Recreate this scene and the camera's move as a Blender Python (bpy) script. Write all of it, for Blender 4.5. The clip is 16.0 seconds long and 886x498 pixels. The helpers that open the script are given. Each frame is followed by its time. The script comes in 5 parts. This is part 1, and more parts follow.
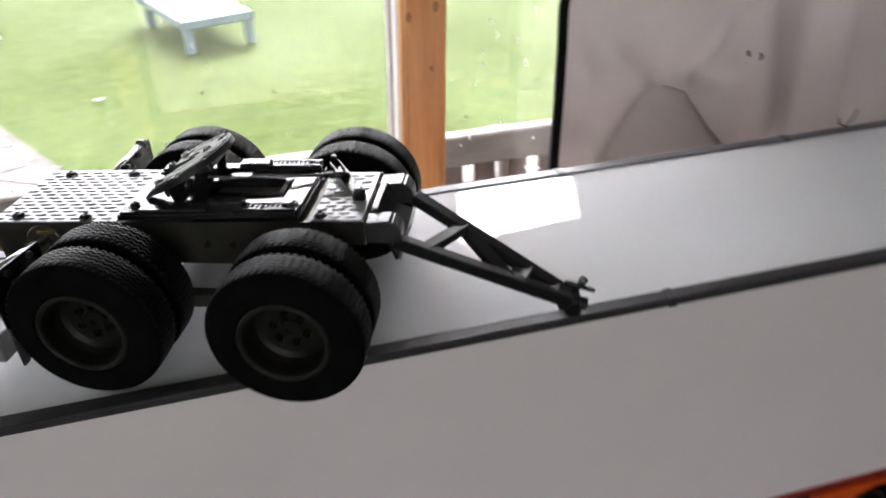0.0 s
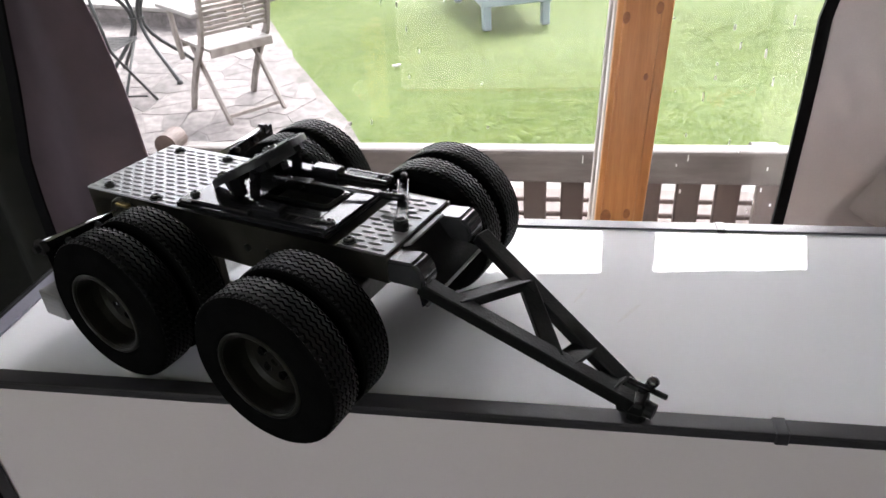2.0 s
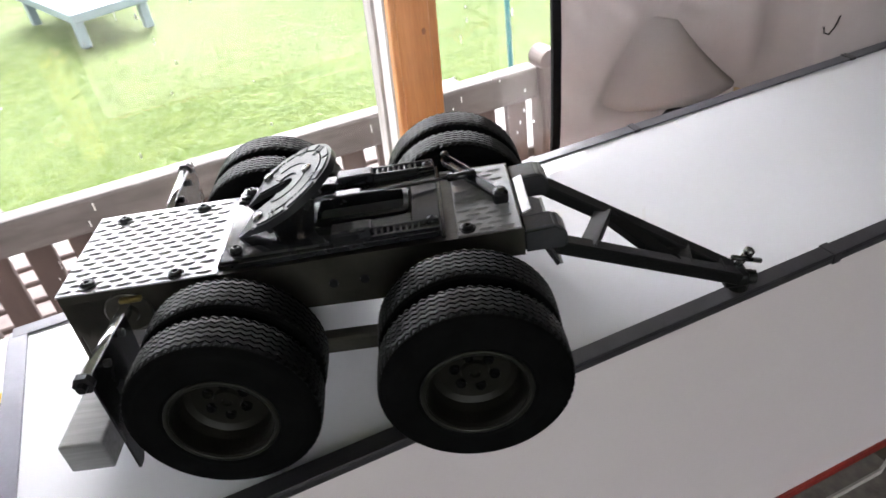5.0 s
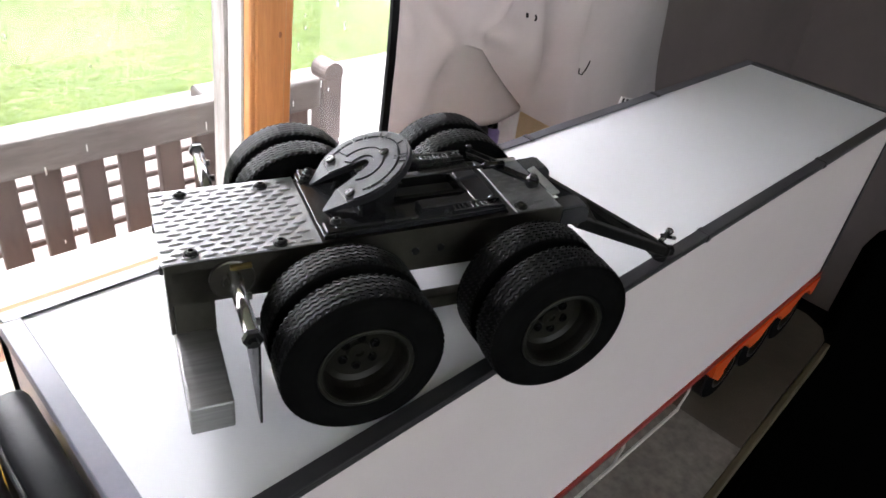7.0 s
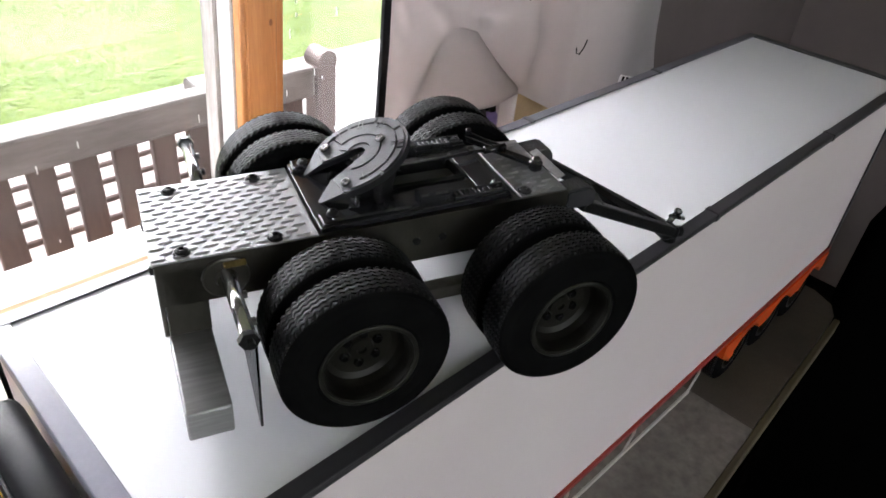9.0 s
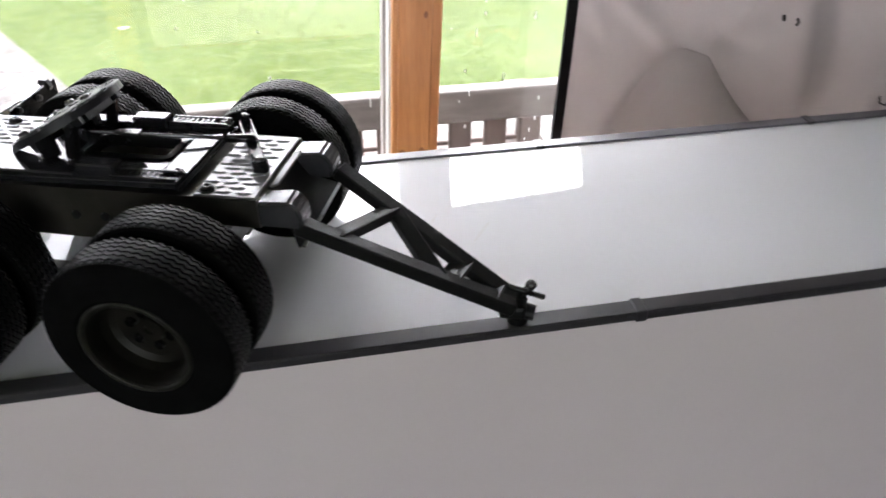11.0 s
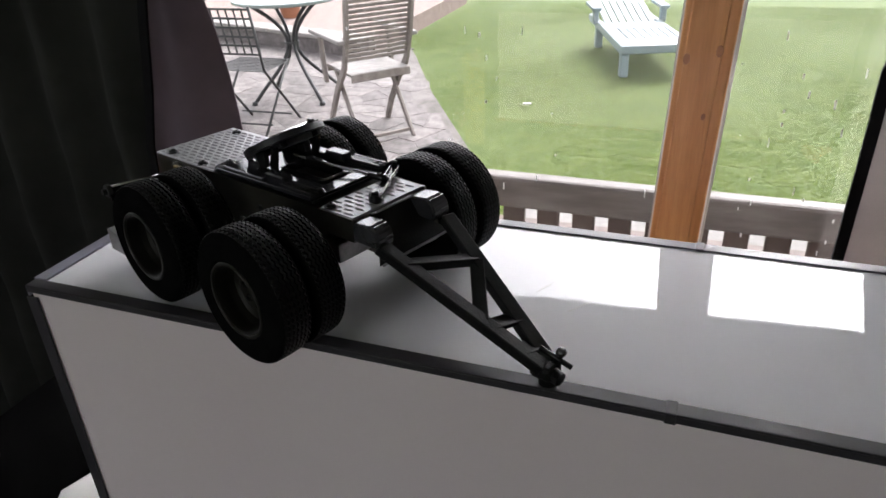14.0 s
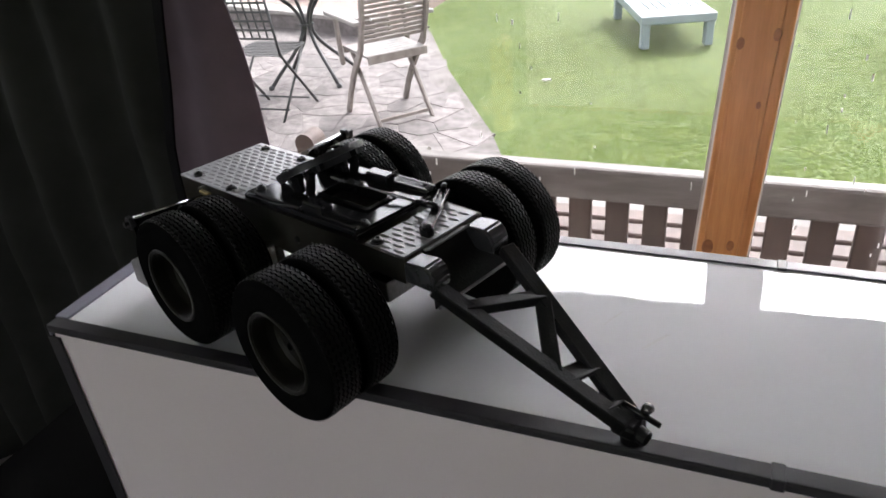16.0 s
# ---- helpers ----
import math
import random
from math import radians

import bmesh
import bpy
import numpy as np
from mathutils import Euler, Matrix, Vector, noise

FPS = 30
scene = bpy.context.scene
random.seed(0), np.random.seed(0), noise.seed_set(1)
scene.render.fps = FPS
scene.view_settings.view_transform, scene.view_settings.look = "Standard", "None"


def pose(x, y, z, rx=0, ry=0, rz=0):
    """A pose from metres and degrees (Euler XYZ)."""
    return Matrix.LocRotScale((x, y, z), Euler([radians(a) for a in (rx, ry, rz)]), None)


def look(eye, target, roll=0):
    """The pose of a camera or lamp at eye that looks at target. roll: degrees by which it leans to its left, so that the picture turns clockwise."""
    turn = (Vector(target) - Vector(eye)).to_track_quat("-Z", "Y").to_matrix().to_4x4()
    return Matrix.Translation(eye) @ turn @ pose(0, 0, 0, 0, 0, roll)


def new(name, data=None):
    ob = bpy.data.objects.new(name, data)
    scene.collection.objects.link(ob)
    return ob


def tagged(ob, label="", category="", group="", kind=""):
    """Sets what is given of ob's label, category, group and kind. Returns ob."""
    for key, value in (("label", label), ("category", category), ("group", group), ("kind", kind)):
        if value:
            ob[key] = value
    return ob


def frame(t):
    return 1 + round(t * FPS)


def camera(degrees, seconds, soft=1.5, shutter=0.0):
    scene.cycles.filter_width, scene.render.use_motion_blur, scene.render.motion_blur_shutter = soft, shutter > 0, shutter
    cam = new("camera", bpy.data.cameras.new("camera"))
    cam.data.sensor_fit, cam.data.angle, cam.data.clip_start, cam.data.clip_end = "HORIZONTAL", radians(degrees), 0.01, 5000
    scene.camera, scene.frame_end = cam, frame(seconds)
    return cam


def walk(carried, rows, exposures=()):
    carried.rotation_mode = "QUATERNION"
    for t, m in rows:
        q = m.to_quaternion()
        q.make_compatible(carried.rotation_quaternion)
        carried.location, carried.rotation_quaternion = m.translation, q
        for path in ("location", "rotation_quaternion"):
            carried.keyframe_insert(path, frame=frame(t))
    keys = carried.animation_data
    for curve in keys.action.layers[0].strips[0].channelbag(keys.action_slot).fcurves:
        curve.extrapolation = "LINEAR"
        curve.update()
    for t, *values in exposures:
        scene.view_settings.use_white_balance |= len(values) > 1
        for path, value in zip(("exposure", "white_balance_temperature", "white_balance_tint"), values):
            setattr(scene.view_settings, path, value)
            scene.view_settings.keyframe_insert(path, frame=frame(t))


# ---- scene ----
cam = camera(63.5, 16.0, soft=1.6, shutter=0.4)
PATH = [
    (0, (0.2140, -0.3178, 1.2605), (0.4127, 0.5134, 0.7412), -2.38),
    (0.3, (0.2779, -0.2879, 1.2569), (0.3364, 0.5685, 0.7438), -2.00),
    (0.5, (0.3029, -0.2749, 1.2487), (0.2753, 0.5738, 0.7204), -2.03),
    (1, (0.3157, -0.2710, 1.2491), (0.1769, 0.5587, 0.7084), -3.63),
    (1.5, (0.3261, -0.2629, 1.2496), (0.1722, 0.5747, 0.7255), -4.11),
    (2, (0.3317, -0.2556, 1.2513), (0.1708, 0.5835, 0.7317), -3.90),
    (2.5, (0.3311, -0.2625, 1.2511), (0.1665, 0.5724, 0.7259), -4.79),
    (3, (0.3129, -0.2614, 1.2525), (0.1686, 0.5698, 0.7155), -5.64),
    (3.5, (0.2852, -0.2561, 1.2490), (0.1616, 0.5664, 0.6940), -6.36),
    (3.7, (0.2539, -0.2543, 1.2532), (0.2071, 0.5741, 0.6952), -6.84),
    (5.8, (0.0257, -0.1715, 1.2630), (0.5124, 0.4823, 0.6836), 3.20),
    (6, (-0.0119, -0.1584, 1.2710), (0.5516, 0.4259, 0.6869), 8.68),
    (6.5, (-0.0504, -0.1507, 1.2741), (0.5758, 0.3780, 0.7010), 12.29),
    (7, (-0.0603, -0.1734, 1.2779), (0.5550, 0.3815, 0.7181), 8.03),
    (7.3, (-0.0676, -0.1723, 1.2632), (0.5746, 0.3474, 0.6999), 12.03),
    (7.5, (-0.0647, -0.1622, 1.2606), (0.5887, 0.3175, 0.6748), 14.74),
    (7.6, (-0.0623, -0.1584, 1.2540), (0.5894, 0.3146, 0.6611), 14.63),
    (8, (-0.0608, -0.1499, 1.2675), (0.5915, 0.3227, 0.6750), 12.81),
    (8.5, (-0.0568, -0.1543, 1.2755), (0.5718, 0.3775, 0.7081), 8.12),
    (9, (-0.0507, -0.1633, 1.2703), (0.5573, 0.3832, 0.6945), 6.24),
    (9.5, (-0.0449, -0.1743, 1.2609), (0.5314, 0.3846, 0.6648), 5.41),
    (9.8, (-0.0184, -0.1922, 1.2604), (0.5272, 0.3812, 0.6492), 4.43),
    (10, (0.0183, -0.2187, 1.2594), (0.5372, 0.3843, 0.6535), 3.72),
    (10.2, (0.0755, -0.2524, 1.2556), (0.5302, 0.4094, 0.6595), 2.64),
    (12.3, (0.4528, -0.2652, 1.2172), (0.3016, 0.5492, 0.6570), -1.48),
    (12.5, (0.4612, -0.2729, 1.2160), (0.2943, 0.5430, 0.6623), -1.62),
    (12.8, (0.4645, -0.2840, 1.2185), (0.2780, 0.5285, 0.6695), -1.55),
    (13, (0.4583, -0.2864, 1.2265), (0.2334, 0.5308, 0.6958), -0.73),
    (13.5, (0.4434, -0.2963, 1.2460), (0.1406, 0.5234, 0.7598), -2.39),
    (14, (0.4354, -0.3034, 1.2481), (0.1068, 0.5181, 0.7821), -2.53),
    (14.5, (0.4327, -0.3004, 1.2448), (0.0861, 0.5122, 0.7761), -2.98),
    (15, (0.4285, -0.2917, 1.2420), (0.0765, 0.5145, 0.7665), -3.46),
    (15.5, (0.4159, -0.2781, 1.2435), (0.0611, 0.5235, 0.7624), -3.91),
    (16, (0.3957, -0.2583, 1.2558), (0.0458, 0.5389, 0.7638), -4.89),
]
walk(cam, [(t, look(eye, target, roll)) for t, eye, target, roll in PATH],
     exposures=[(t, 2.55 + e, k, 14) for t, e, k in ((0.0, 0.6, 6350), (0.6, 0.45, 6350), (3.7, 0.42, 6350), (5.8, 1.12, 6200), (7.0, 1.05, 6200), (8.0, 1.25, 6200), (9.0, 1.06, 6200), (9.5, 1.06, 6200), (10.2, 1.1, 6200),
                (12.3, -0.15, 6400), (13.0, -0.27, 6350), (14.0, -0.09, 6350), (15.0, -0.06, 6350), (16.0, 0.12, 6350))])

# ---------------- world and light ----------------
world = bpy.data.worlds.new("overcast")
scene.world = world
world.use_nodes = True
wn = world.node_tree.nodes
sky = wn.new("ShaderNodeTexSky")
sky.sky_type = "NISHITA"
sky.sun_disc = False
sky.sun_elevation = radians(44)
sky.sun_rotation = radians(14)
sky.air_density = 1.0
sky.dust_density = 4.0
bleach = wn.new("ShaderNodeHueSaturation")
bleach.inputs["Saturation"].default_value = 0.12
world.node_tree.links.new(sky.outputs[0], bleach.inputs["Color"])
world.node_tree.links.new(bleach.outputs[0], wn["Background"].inputs[0])
wn["Background"].inputs[1].default_value = 0.15

sun = new("sun", bpy.data.lights.new("sun", "SUN"))
sun.data.energy = 0.5
sun.data.angle = radians(25)
sun.data.color = (1.0, 0.97, 0.92)
sun.matrix_world = look((1.5, 6.0, 6.0), (0, 0, 0))


# ---------------- materials ----------------
def mat(name, color, rough=0.5, metal=0.0, color2=None, scale=20.0, detail=4.0, bump=0.0, bump_scale=None,
        stretch=(1, 1, 1), rough2=None, coat=0.0, per_object=0.0, spec=None, fine=0.0, fine_scale=400.0):
    """Principled surface with two scales of variation in colour, gloss and relief, in object metres."""
    m = bpy.data.materials.new(name)
    m.use_nodes = True
    nt = m.node_tree
    n, l = nt.nodes, nt.links
    b = n["Principled BSDF"]
    b.inputs["Roughness"].default_value = rough
    b.inputs["Metallic"].default_value = metal
    if spec is not None:
        b.inputs["Specular IOR Level"].default_value = spec
    if coat:
        b.inputs["Coat Weight"].default_value = coat
        b.inputs["Coat Roughness"].default_value = 0.08
    tc = n.new("ShaderNodeTexCoord")
    mp = n.new("ShaderNodeMapping")
    mp.inputs["Scale"].default_value = stretch
    l.new(tc.outputs["Object"], mp.inputs[0])
    tex = n.new("ShaderNodeTexNoise")
    tex.inputs["Scale"].default_value = scale
    tex.inputs["Detail"].default_value = detail
    tex.inputs["Roughness"].default_value = 0.6
    l.new(mp.outputs[0], tex.inputs["Vector"])
    ramp = n.new("ShaderNodeValToRGB")
    ramp.color_ramp.elements[0].position = 0.32
    ramp.color_ramp.elements[1].position = 0.68
    c2 = color2 or tuple(c * 0.85 for c in color)
    ramp.color_ramp.elements[0].color = (*c2, 1)
    ramp.color_ramp.elements[1].color = (*color, 1)
    l.new(tex.outputs["Fac"], ramp.inputs[0])
    out = ramp.outputs[0]
    grain = n.new("ShaderNodeTexNoise")
    grain.inputs["Scale"].default_value = fine_scale
    grain.inputs["Detail"].default_value = 2.0
    l.new(mp.outputs[0], grain.inputs["Vector"])
    if fine:
        mix = n.new("ShaderNodeMix")
        mix.data_type = "RGBA"
        mix.blend_type = "OVERLAY"
        mix.inputs[0].default_value = fine
        l.new(out, mix.inputs[6])
        l.new(grain.outputs["Color"], mix.inputs[7])
        bw = n.new("ShaderNodeRGBToBW")
        l.new(grain.outputs["Color"], bw.inputs[0])
        l.new(bw.outputs[0], mix.inputs[7])
        out = mix.outputs[2]
    if per_object:
        info = n.new("ShaderNodeObjectInfo")
        mr = n.new("ShaderNodeMapRange")
        mr.inputs[3].default_value = 1 - per_object
        mr.inputs[4].default_value = 1 + per_object
        l.new(info.outputs["Random"], mr.inputs[0])
        hsv = n.new("ShaderNodeHueSaturation")
        l.new(mr.outputs[0], hsv.inputs["Value"])
        l.new(out, hsv.inputs["Color"])
        out = hsv.outputs[0]
    l.new(out, b.inputs["Base Color"])
    if rough2 is not None:
        mr = n.new("ShaderNodeMapRange")
        mr.inputs[3].default_value = rough
        mr.inputs[4].default_value = rough2
        l.new(tex.outputs["Fac"], mr.inputs[0])
        l.new(mr.outputs[0], b.inputs["Roughness"])
    if bump:
        bt = n.new("ShaderNodeTexNoise")
        bt.inputs["Scale"].default_value = bump_scale or scale * 6
        bt.inputs["Detail"].default_value = 5
        l.new(mp.outputs[0], bt.inputs["Vector"])
        bn = n.new("ShaderNodeBump")
        bn.inputs["Strength"].default_value = min(1.0, bump)
        bn.inputs["Distance"].default_value = 0.002
        l.new(bt.outputs["Fac"], bn.inputs["Height"])
        l.new(bn.outputs[0], b.inputs["Normal"])
    return m


# Roof white is tinted bluish, as it looks under the window's light.
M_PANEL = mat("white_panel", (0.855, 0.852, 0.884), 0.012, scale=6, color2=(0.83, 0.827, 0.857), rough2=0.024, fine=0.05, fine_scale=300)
# Side white carries the dimmer, pinker room light in its colour.
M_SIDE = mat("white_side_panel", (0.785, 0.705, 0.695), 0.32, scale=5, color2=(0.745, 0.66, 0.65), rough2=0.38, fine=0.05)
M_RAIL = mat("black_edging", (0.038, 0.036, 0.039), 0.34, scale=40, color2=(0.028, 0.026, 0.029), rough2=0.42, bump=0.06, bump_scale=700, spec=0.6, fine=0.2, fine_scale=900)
# Lighter copy of the black edging: window light on the back strips.
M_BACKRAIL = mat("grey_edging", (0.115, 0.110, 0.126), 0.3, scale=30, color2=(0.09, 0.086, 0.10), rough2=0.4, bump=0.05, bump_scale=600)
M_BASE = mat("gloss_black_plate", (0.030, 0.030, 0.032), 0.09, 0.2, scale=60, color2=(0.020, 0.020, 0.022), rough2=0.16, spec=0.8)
# Lilac-grey copy of the edging, with the left end's light in its colour.
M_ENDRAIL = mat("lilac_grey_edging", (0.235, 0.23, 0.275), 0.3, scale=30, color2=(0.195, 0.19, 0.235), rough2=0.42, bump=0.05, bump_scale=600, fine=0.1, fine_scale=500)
M_RUBBER = mat("tyre_rubber", (0.0055, 0.0054, 0.0053), 0.42, scale=70, color2=(0.0035, 0.0035, 0.0035), rough2=0.55, spec=0.15)
M_SIDEWALL = mat("tyre_sidewall_rubber", (0.0065, 0.0065, 0.0065), 0.9, scale=70, color2=(0.004, 0.004, 0.004), rough2=1.0, spec=0.0, bump=0.1, bump_scale=1200)
M_RIM = mat("rim_cast_metal", (0.015, 0.014, 0.0105), 0.42, 0.35, scale=60, color2=(0.008, 0.0075, 0.0055), rough2=0.55, spec=0.25, bump=0.1, bump_scale=900)
M_LIP = mat("rim_lip_aluminium", (0.045, 0.044, 0.038), 0.3, 0.6, scale=150, color2=(0.026, 0.026, 0.022), rough2=0.42, spec=0.25)
M_STEEL = mat("dark_steel_frame", (0.095, 0.090, 0.074), 0.24, 0.7, scale=45, color2=(0.060, 0.057, 0.047), rough2=0.36, bump=0.1, bump_scale=700)
M_BLOCK = mat("gloss_black_block", (0.13, 0.13, 0.135), 0.12, 0.65, scale=60, color2=(0.09, 0.09, 0.095), rough2=0.22, spec=0.7)
M_BRUSH = mat("brushed_aluminium", (0.27, 0.265, 0.26), 0.34, 0.7, scale=30, color2=(0.19, 0.187, 0.183), stretch=(1, 14, 14), rough2=0.45)
M_TREAD = mat("tread_plate_aluminium", (0.46, 0.46, 0.47), 0.30, 0.7, scale=50, color2=(0.38, 0.38, 0.39), rough2=0.42)
M_TREAD_DARK = mat("dull_tread_plate", (0.33, 0.33, 0.335), 0.26, 0.7, scale=50, color2=(0.24, 0.24, 0.245), rough2=0.36)
M_BLACKP = mat("black_plastic", (0.008, 0.008, 0.0085), 0.2, scale=60, color2=(0.005, 0.005, 0.0055), rough2=0.32, spec=0.4)
M_CHROME = mat("chrome_tube", (0.75, 0.75, 0.75), 0.12, 1.0, scale=50, color2=(0.62, 0.62, 0.62), rough2=0.22)
M_PIN = mat("steel_pin", (0.20, 0.20, 0.20), 0.26, 0.95, scale=120, color2=(0.13, 0.13, 0.13))
M_BOLT = mat("dark_bolt", (0.05, 0.05, 0.05), 0.28, 0.8, scale=300, color2=(0.03, 0.03, 0.03), rough2=0.4)
M_BRASS = mat("brass_fitting", (0.35, 0.27, 0.10), 0.35, 0.9, scale=200, color2=(0.2, 0.15, 0.06))
M_CPLATE = mat("black_nylon_plate", (0.015, 0.015, 0.017), 0.33, scale=50, color2=(0.010, 0.010, 0.012), rough2=0.52, spec=0.3, bump=0.12, bump_scale=900)
M_DRAW = mat("black_painted_drawbar", (0.0065, 0.0065, 0.0065), 0.42, 0.0, scale=60, color2=(0.005, 0.005, 0.005), rough2=0.52, spec=0.22, bump=0.15, bump_scale=800)
M_ORANGE = mat("orange_plastic", (0.75, 0.10, 0.01), 0.35, scale=30, color2=(0.6, 0.075, 0.01))
M_RED = mat("red_edge_strip", (0.30, 0.022, 0.014), 0.4, scale=30, color2=(0.2, 0.014, 0.01))
M_CURT = mat("grey_blackout_fabric", (0.56, 0.522, 0.512), 0.75, scale=5, color2=(0.49, 0.455, 0.445), fine=0.12, fine_scale=900, bump=0.15, bump_scale=1200)
M_MAUVE = mat("mauve_curtain_fabric", (0.118, 0.088, 0.102), 0.8, scale=6, color2=(0.080, 0.060, 0.070), spec=0.2, fine=0.15, fine_scale=900, bump=0.15, bump_scale=1200)
M_DARKCLOTH = mat("dark_green_cloth", (0.035, 0.036, 0.032), 0.95, scale=5, spec=0.05, color2=(0.020, 0.021, 0.018), bump=0.2, bump_scale=900)
M_TRIM = mat("black_binding_tape", (0.006, 0.006, 0.0065), 0.8, scale=40, spec=0.1, bump=0.2, bump_scale=1500)
M_PINE = mat("varnished_pine", (0.50, 0.235, 0.075), 0.35, scale=9, color2=(0.40, 0.165, 0.045), stretch=(9, 9, 0.6), rough2=0.45, fine=0.25, fine_scale=60, bump=0.1, bump_scale=60)
# Sill pine: colour darkened for the half sky that reaches it.
M_DIMPINE = mat("worn_stained_pine", (0.17, 0.082, 0.038), 0.75, scale=12, color2=(0.08, 0.037, 0.018), stretch=(0.5, 6, 6), spec=0.15, fine=0.3, fine_scale=60, bump=0.2, bump_scale=60)
M_KNOT = mat("pine_knot", (0.31, 0.125, 0.038), 0.4, scale=90, color2=(0.19, 0.070, 0.025))
M_PVC = mat("white_window_paint", (0.50, 0.485, 0.47), 0.5, scale=10, color2=(0.42, 0.405, 0.385), stretch=(4, 4, 0.6), fine=0.2)
M_WHITEWOOD = mat("weathered_white_paint", (0.40, 0.375, 0.35), 0.7, scale=14, color2=(0.20, 0.182, 0.162), stretch=(4, 4, 0.6), fine=0.35, fine_scale=120, bump=0.3, bump_scale=90)
M_BENCH = mat("weathered_teak", (0.112, 0.079, 0.068), 0.7, scale=8, color2=(0.062, 0.043, 0.037), stretch=(3, 3, 0.8), fine=0.3, fine_scale=90, bump=0.3, bump_scale=80, per_object=0.12)
M_BENCHTOP = mat("bleached_teak_rail", (0.185, 0.168, 0.157), 0.65, scale=8, color2=(0.10, 0.088, 0.081), stretch=(0.8, 4, 4), fine=0.3, fine_scale=90, bump=0.3, bump_scale=80)
M_TEAK = mat("silvered_teak", (0.255, 0.225, 0.205), 0.7, scale=10, color2=(0.15, 0.125, 0.11), stretch=(2, 2, 1), fine=0.3, fine_scale=90, bump=0.2, per_object=0.1)
M_PALETEAK = mat("bleached_teak", (0.31, 0.295, 0.28), 0.7, scale=10, color2=(0.20, 0.185, 0.172), stretch=(2, 2, 1), fine=0.3, fine_scale=90, bump=0.2, per_object=0.1)
M_IRON = mat("black_wrought_iron", (0.05, 0.05, 0.05), 0.5, 0.3, scale=30, color2=(0.028, 0.029, 0.03))
M_GLASSTOP = mat("pale_table_top", (0.26, 0.30, 0.29), 0.15, scale=5, color2=(0.21, 0.25, 0.24))
M_LOUNGER = mat("pale_blue_plastic", (0.225, 0.28, 0.295), 0.45, scale=5, color2=(0.19, 0.235, 0.25), fine=0.1)
M_STONE = mat("flagstone", (0.185, 0.164, 0.158), 0.8, scale=10, color2=(0.080, 0.070, 0.066), detail=9, fine=0.8, fine_scale=30, bump=0.5, bump_scale=40, per_object=0.24)
M_TERR = mat("terrace_concrete", (0.20, 0.19, 0.178), 0.85, scale=5, color2=(0.13, 0.122, 0.112), detail=8, fine=0.4, fine_scale=60, bump=0.4, bump_scale=40)
M_JOINT = mat("mortar_joint", (0.165, 0.148, 0.140), 0.9, scale=6, color2=(0.085, 0.077, 0.069), detail=9, fine=0.6, fine_scale=40, bump=0.4, bump_scale=60)
M_LAWN = mat("lawn", (0.098, 0.131, 0.033), 0.9, scale=6, color2=(0.068, 0.104, 0.022), detail=10, fine=0.4, fine_scale=46)
M_GRASS = mat("grass_blades", (0.100, 0.133, 0.034), 0.95, scale=6, color2=(0.069, 0.105, 0.022), detail=10, fine=0.4, fine_scale=46, spec=0.05)
# Dimmed copy of the room wall: weak light painted as a darker colour.
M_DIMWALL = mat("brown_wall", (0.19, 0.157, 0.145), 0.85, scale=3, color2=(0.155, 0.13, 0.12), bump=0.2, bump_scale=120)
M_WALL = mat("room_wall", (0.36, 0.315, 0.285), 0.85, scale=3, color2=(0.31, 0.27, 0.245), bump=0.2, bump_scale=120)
M_CEIL = mat("room_ceiling", (0.86, 0.83, 0.80), 0.9, scale=3, bump=0.1)
# Floor colour is near black to keep the unlit room dark.
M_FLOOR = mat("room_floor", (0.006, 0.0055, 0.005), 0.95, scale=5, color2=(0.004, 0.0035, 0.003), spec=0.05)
M_BOARD = mat("cement_board", (0.20, 0.177, 0.153), 0.85, scale=14, color2=(0.112, 0.096, 0.081), detail=8, fine=0.6, fine_scale=110, bump=0.6, bump_scale=160)
M_DARKBOARD = mat("dark_brown_board", (0.075, 0.060, 0.042), 0.7, scale=8, color2=(0.04, 0.032, 0.022), detail=8, fine=0.35, bump=0.3, bump_scale=90)
M_GUARD = mat("pale_plastic", (0.50, 0.47, 0.42), 0.5, scale=20, color2=(0.40, 0.37, 0.33))
M_COPING = mat("pale_coping", (0.30, 0.285, 0.265), 0.8, scale=8, color2=(0.22, 0.205, 0.19), fine=0.3, fine_scale=60, bump=0.3)
M_GRAVEL = mat("pink_gravel", (0.26, 0.20, 0.175), 0.9, scale=14, color2=(0.16, 0.12, 0.105), fine=0.5, fine_scale=45, bump=0.8, bump_scale=45)
M_TERRA = mat("terracotta", (0.30, 0.12, 0.06), 0.8, scale=10, color2=(0.22, 0.09, 0.05))
M_TEAL = mat("teal_paint", (0.03, 0.20, 0.20), 0.4, scale=20)
M_LEAFW = mat("pale_leaf", (0.55, 0.53, 0.47), 0.7, scale=30)
M_TAN = mat("tan_card", (0.62, 0.47, 0.28), 0.75, scale=20, color2=(0.54, 0.40, 0.23), fine=0.2)
M_PAPER = mat("white_card", (0.75, 0.74, 0.72), 0.65, scale=20, color2=(0.68, 0.67, 0.65))
M_YELLOW = mat("dull_yellow", (0.40, 0.38, 0.10), 0.5, scale=40)
M_PURPLE = mat("purple_label", (0.16, 0.12, 0.28), 0.4, scale=60, color2=(0.10, 0.08, 0.2))
M_MARK = mat("dried_smear", (0.76, 0.75, 0.76), 0.3, scale=300, color2=(0.70, 0.69, 0.70))
# Almost no albedo: deep shade painted onto the armchair and the box.
M_SHADEBLACK = mat("matte_black_card", (0.0022, 0.0022, 0.0022), 1.0, scale=20, color2=(0.0015, 0.0015, 0.0015), spec=0.0)
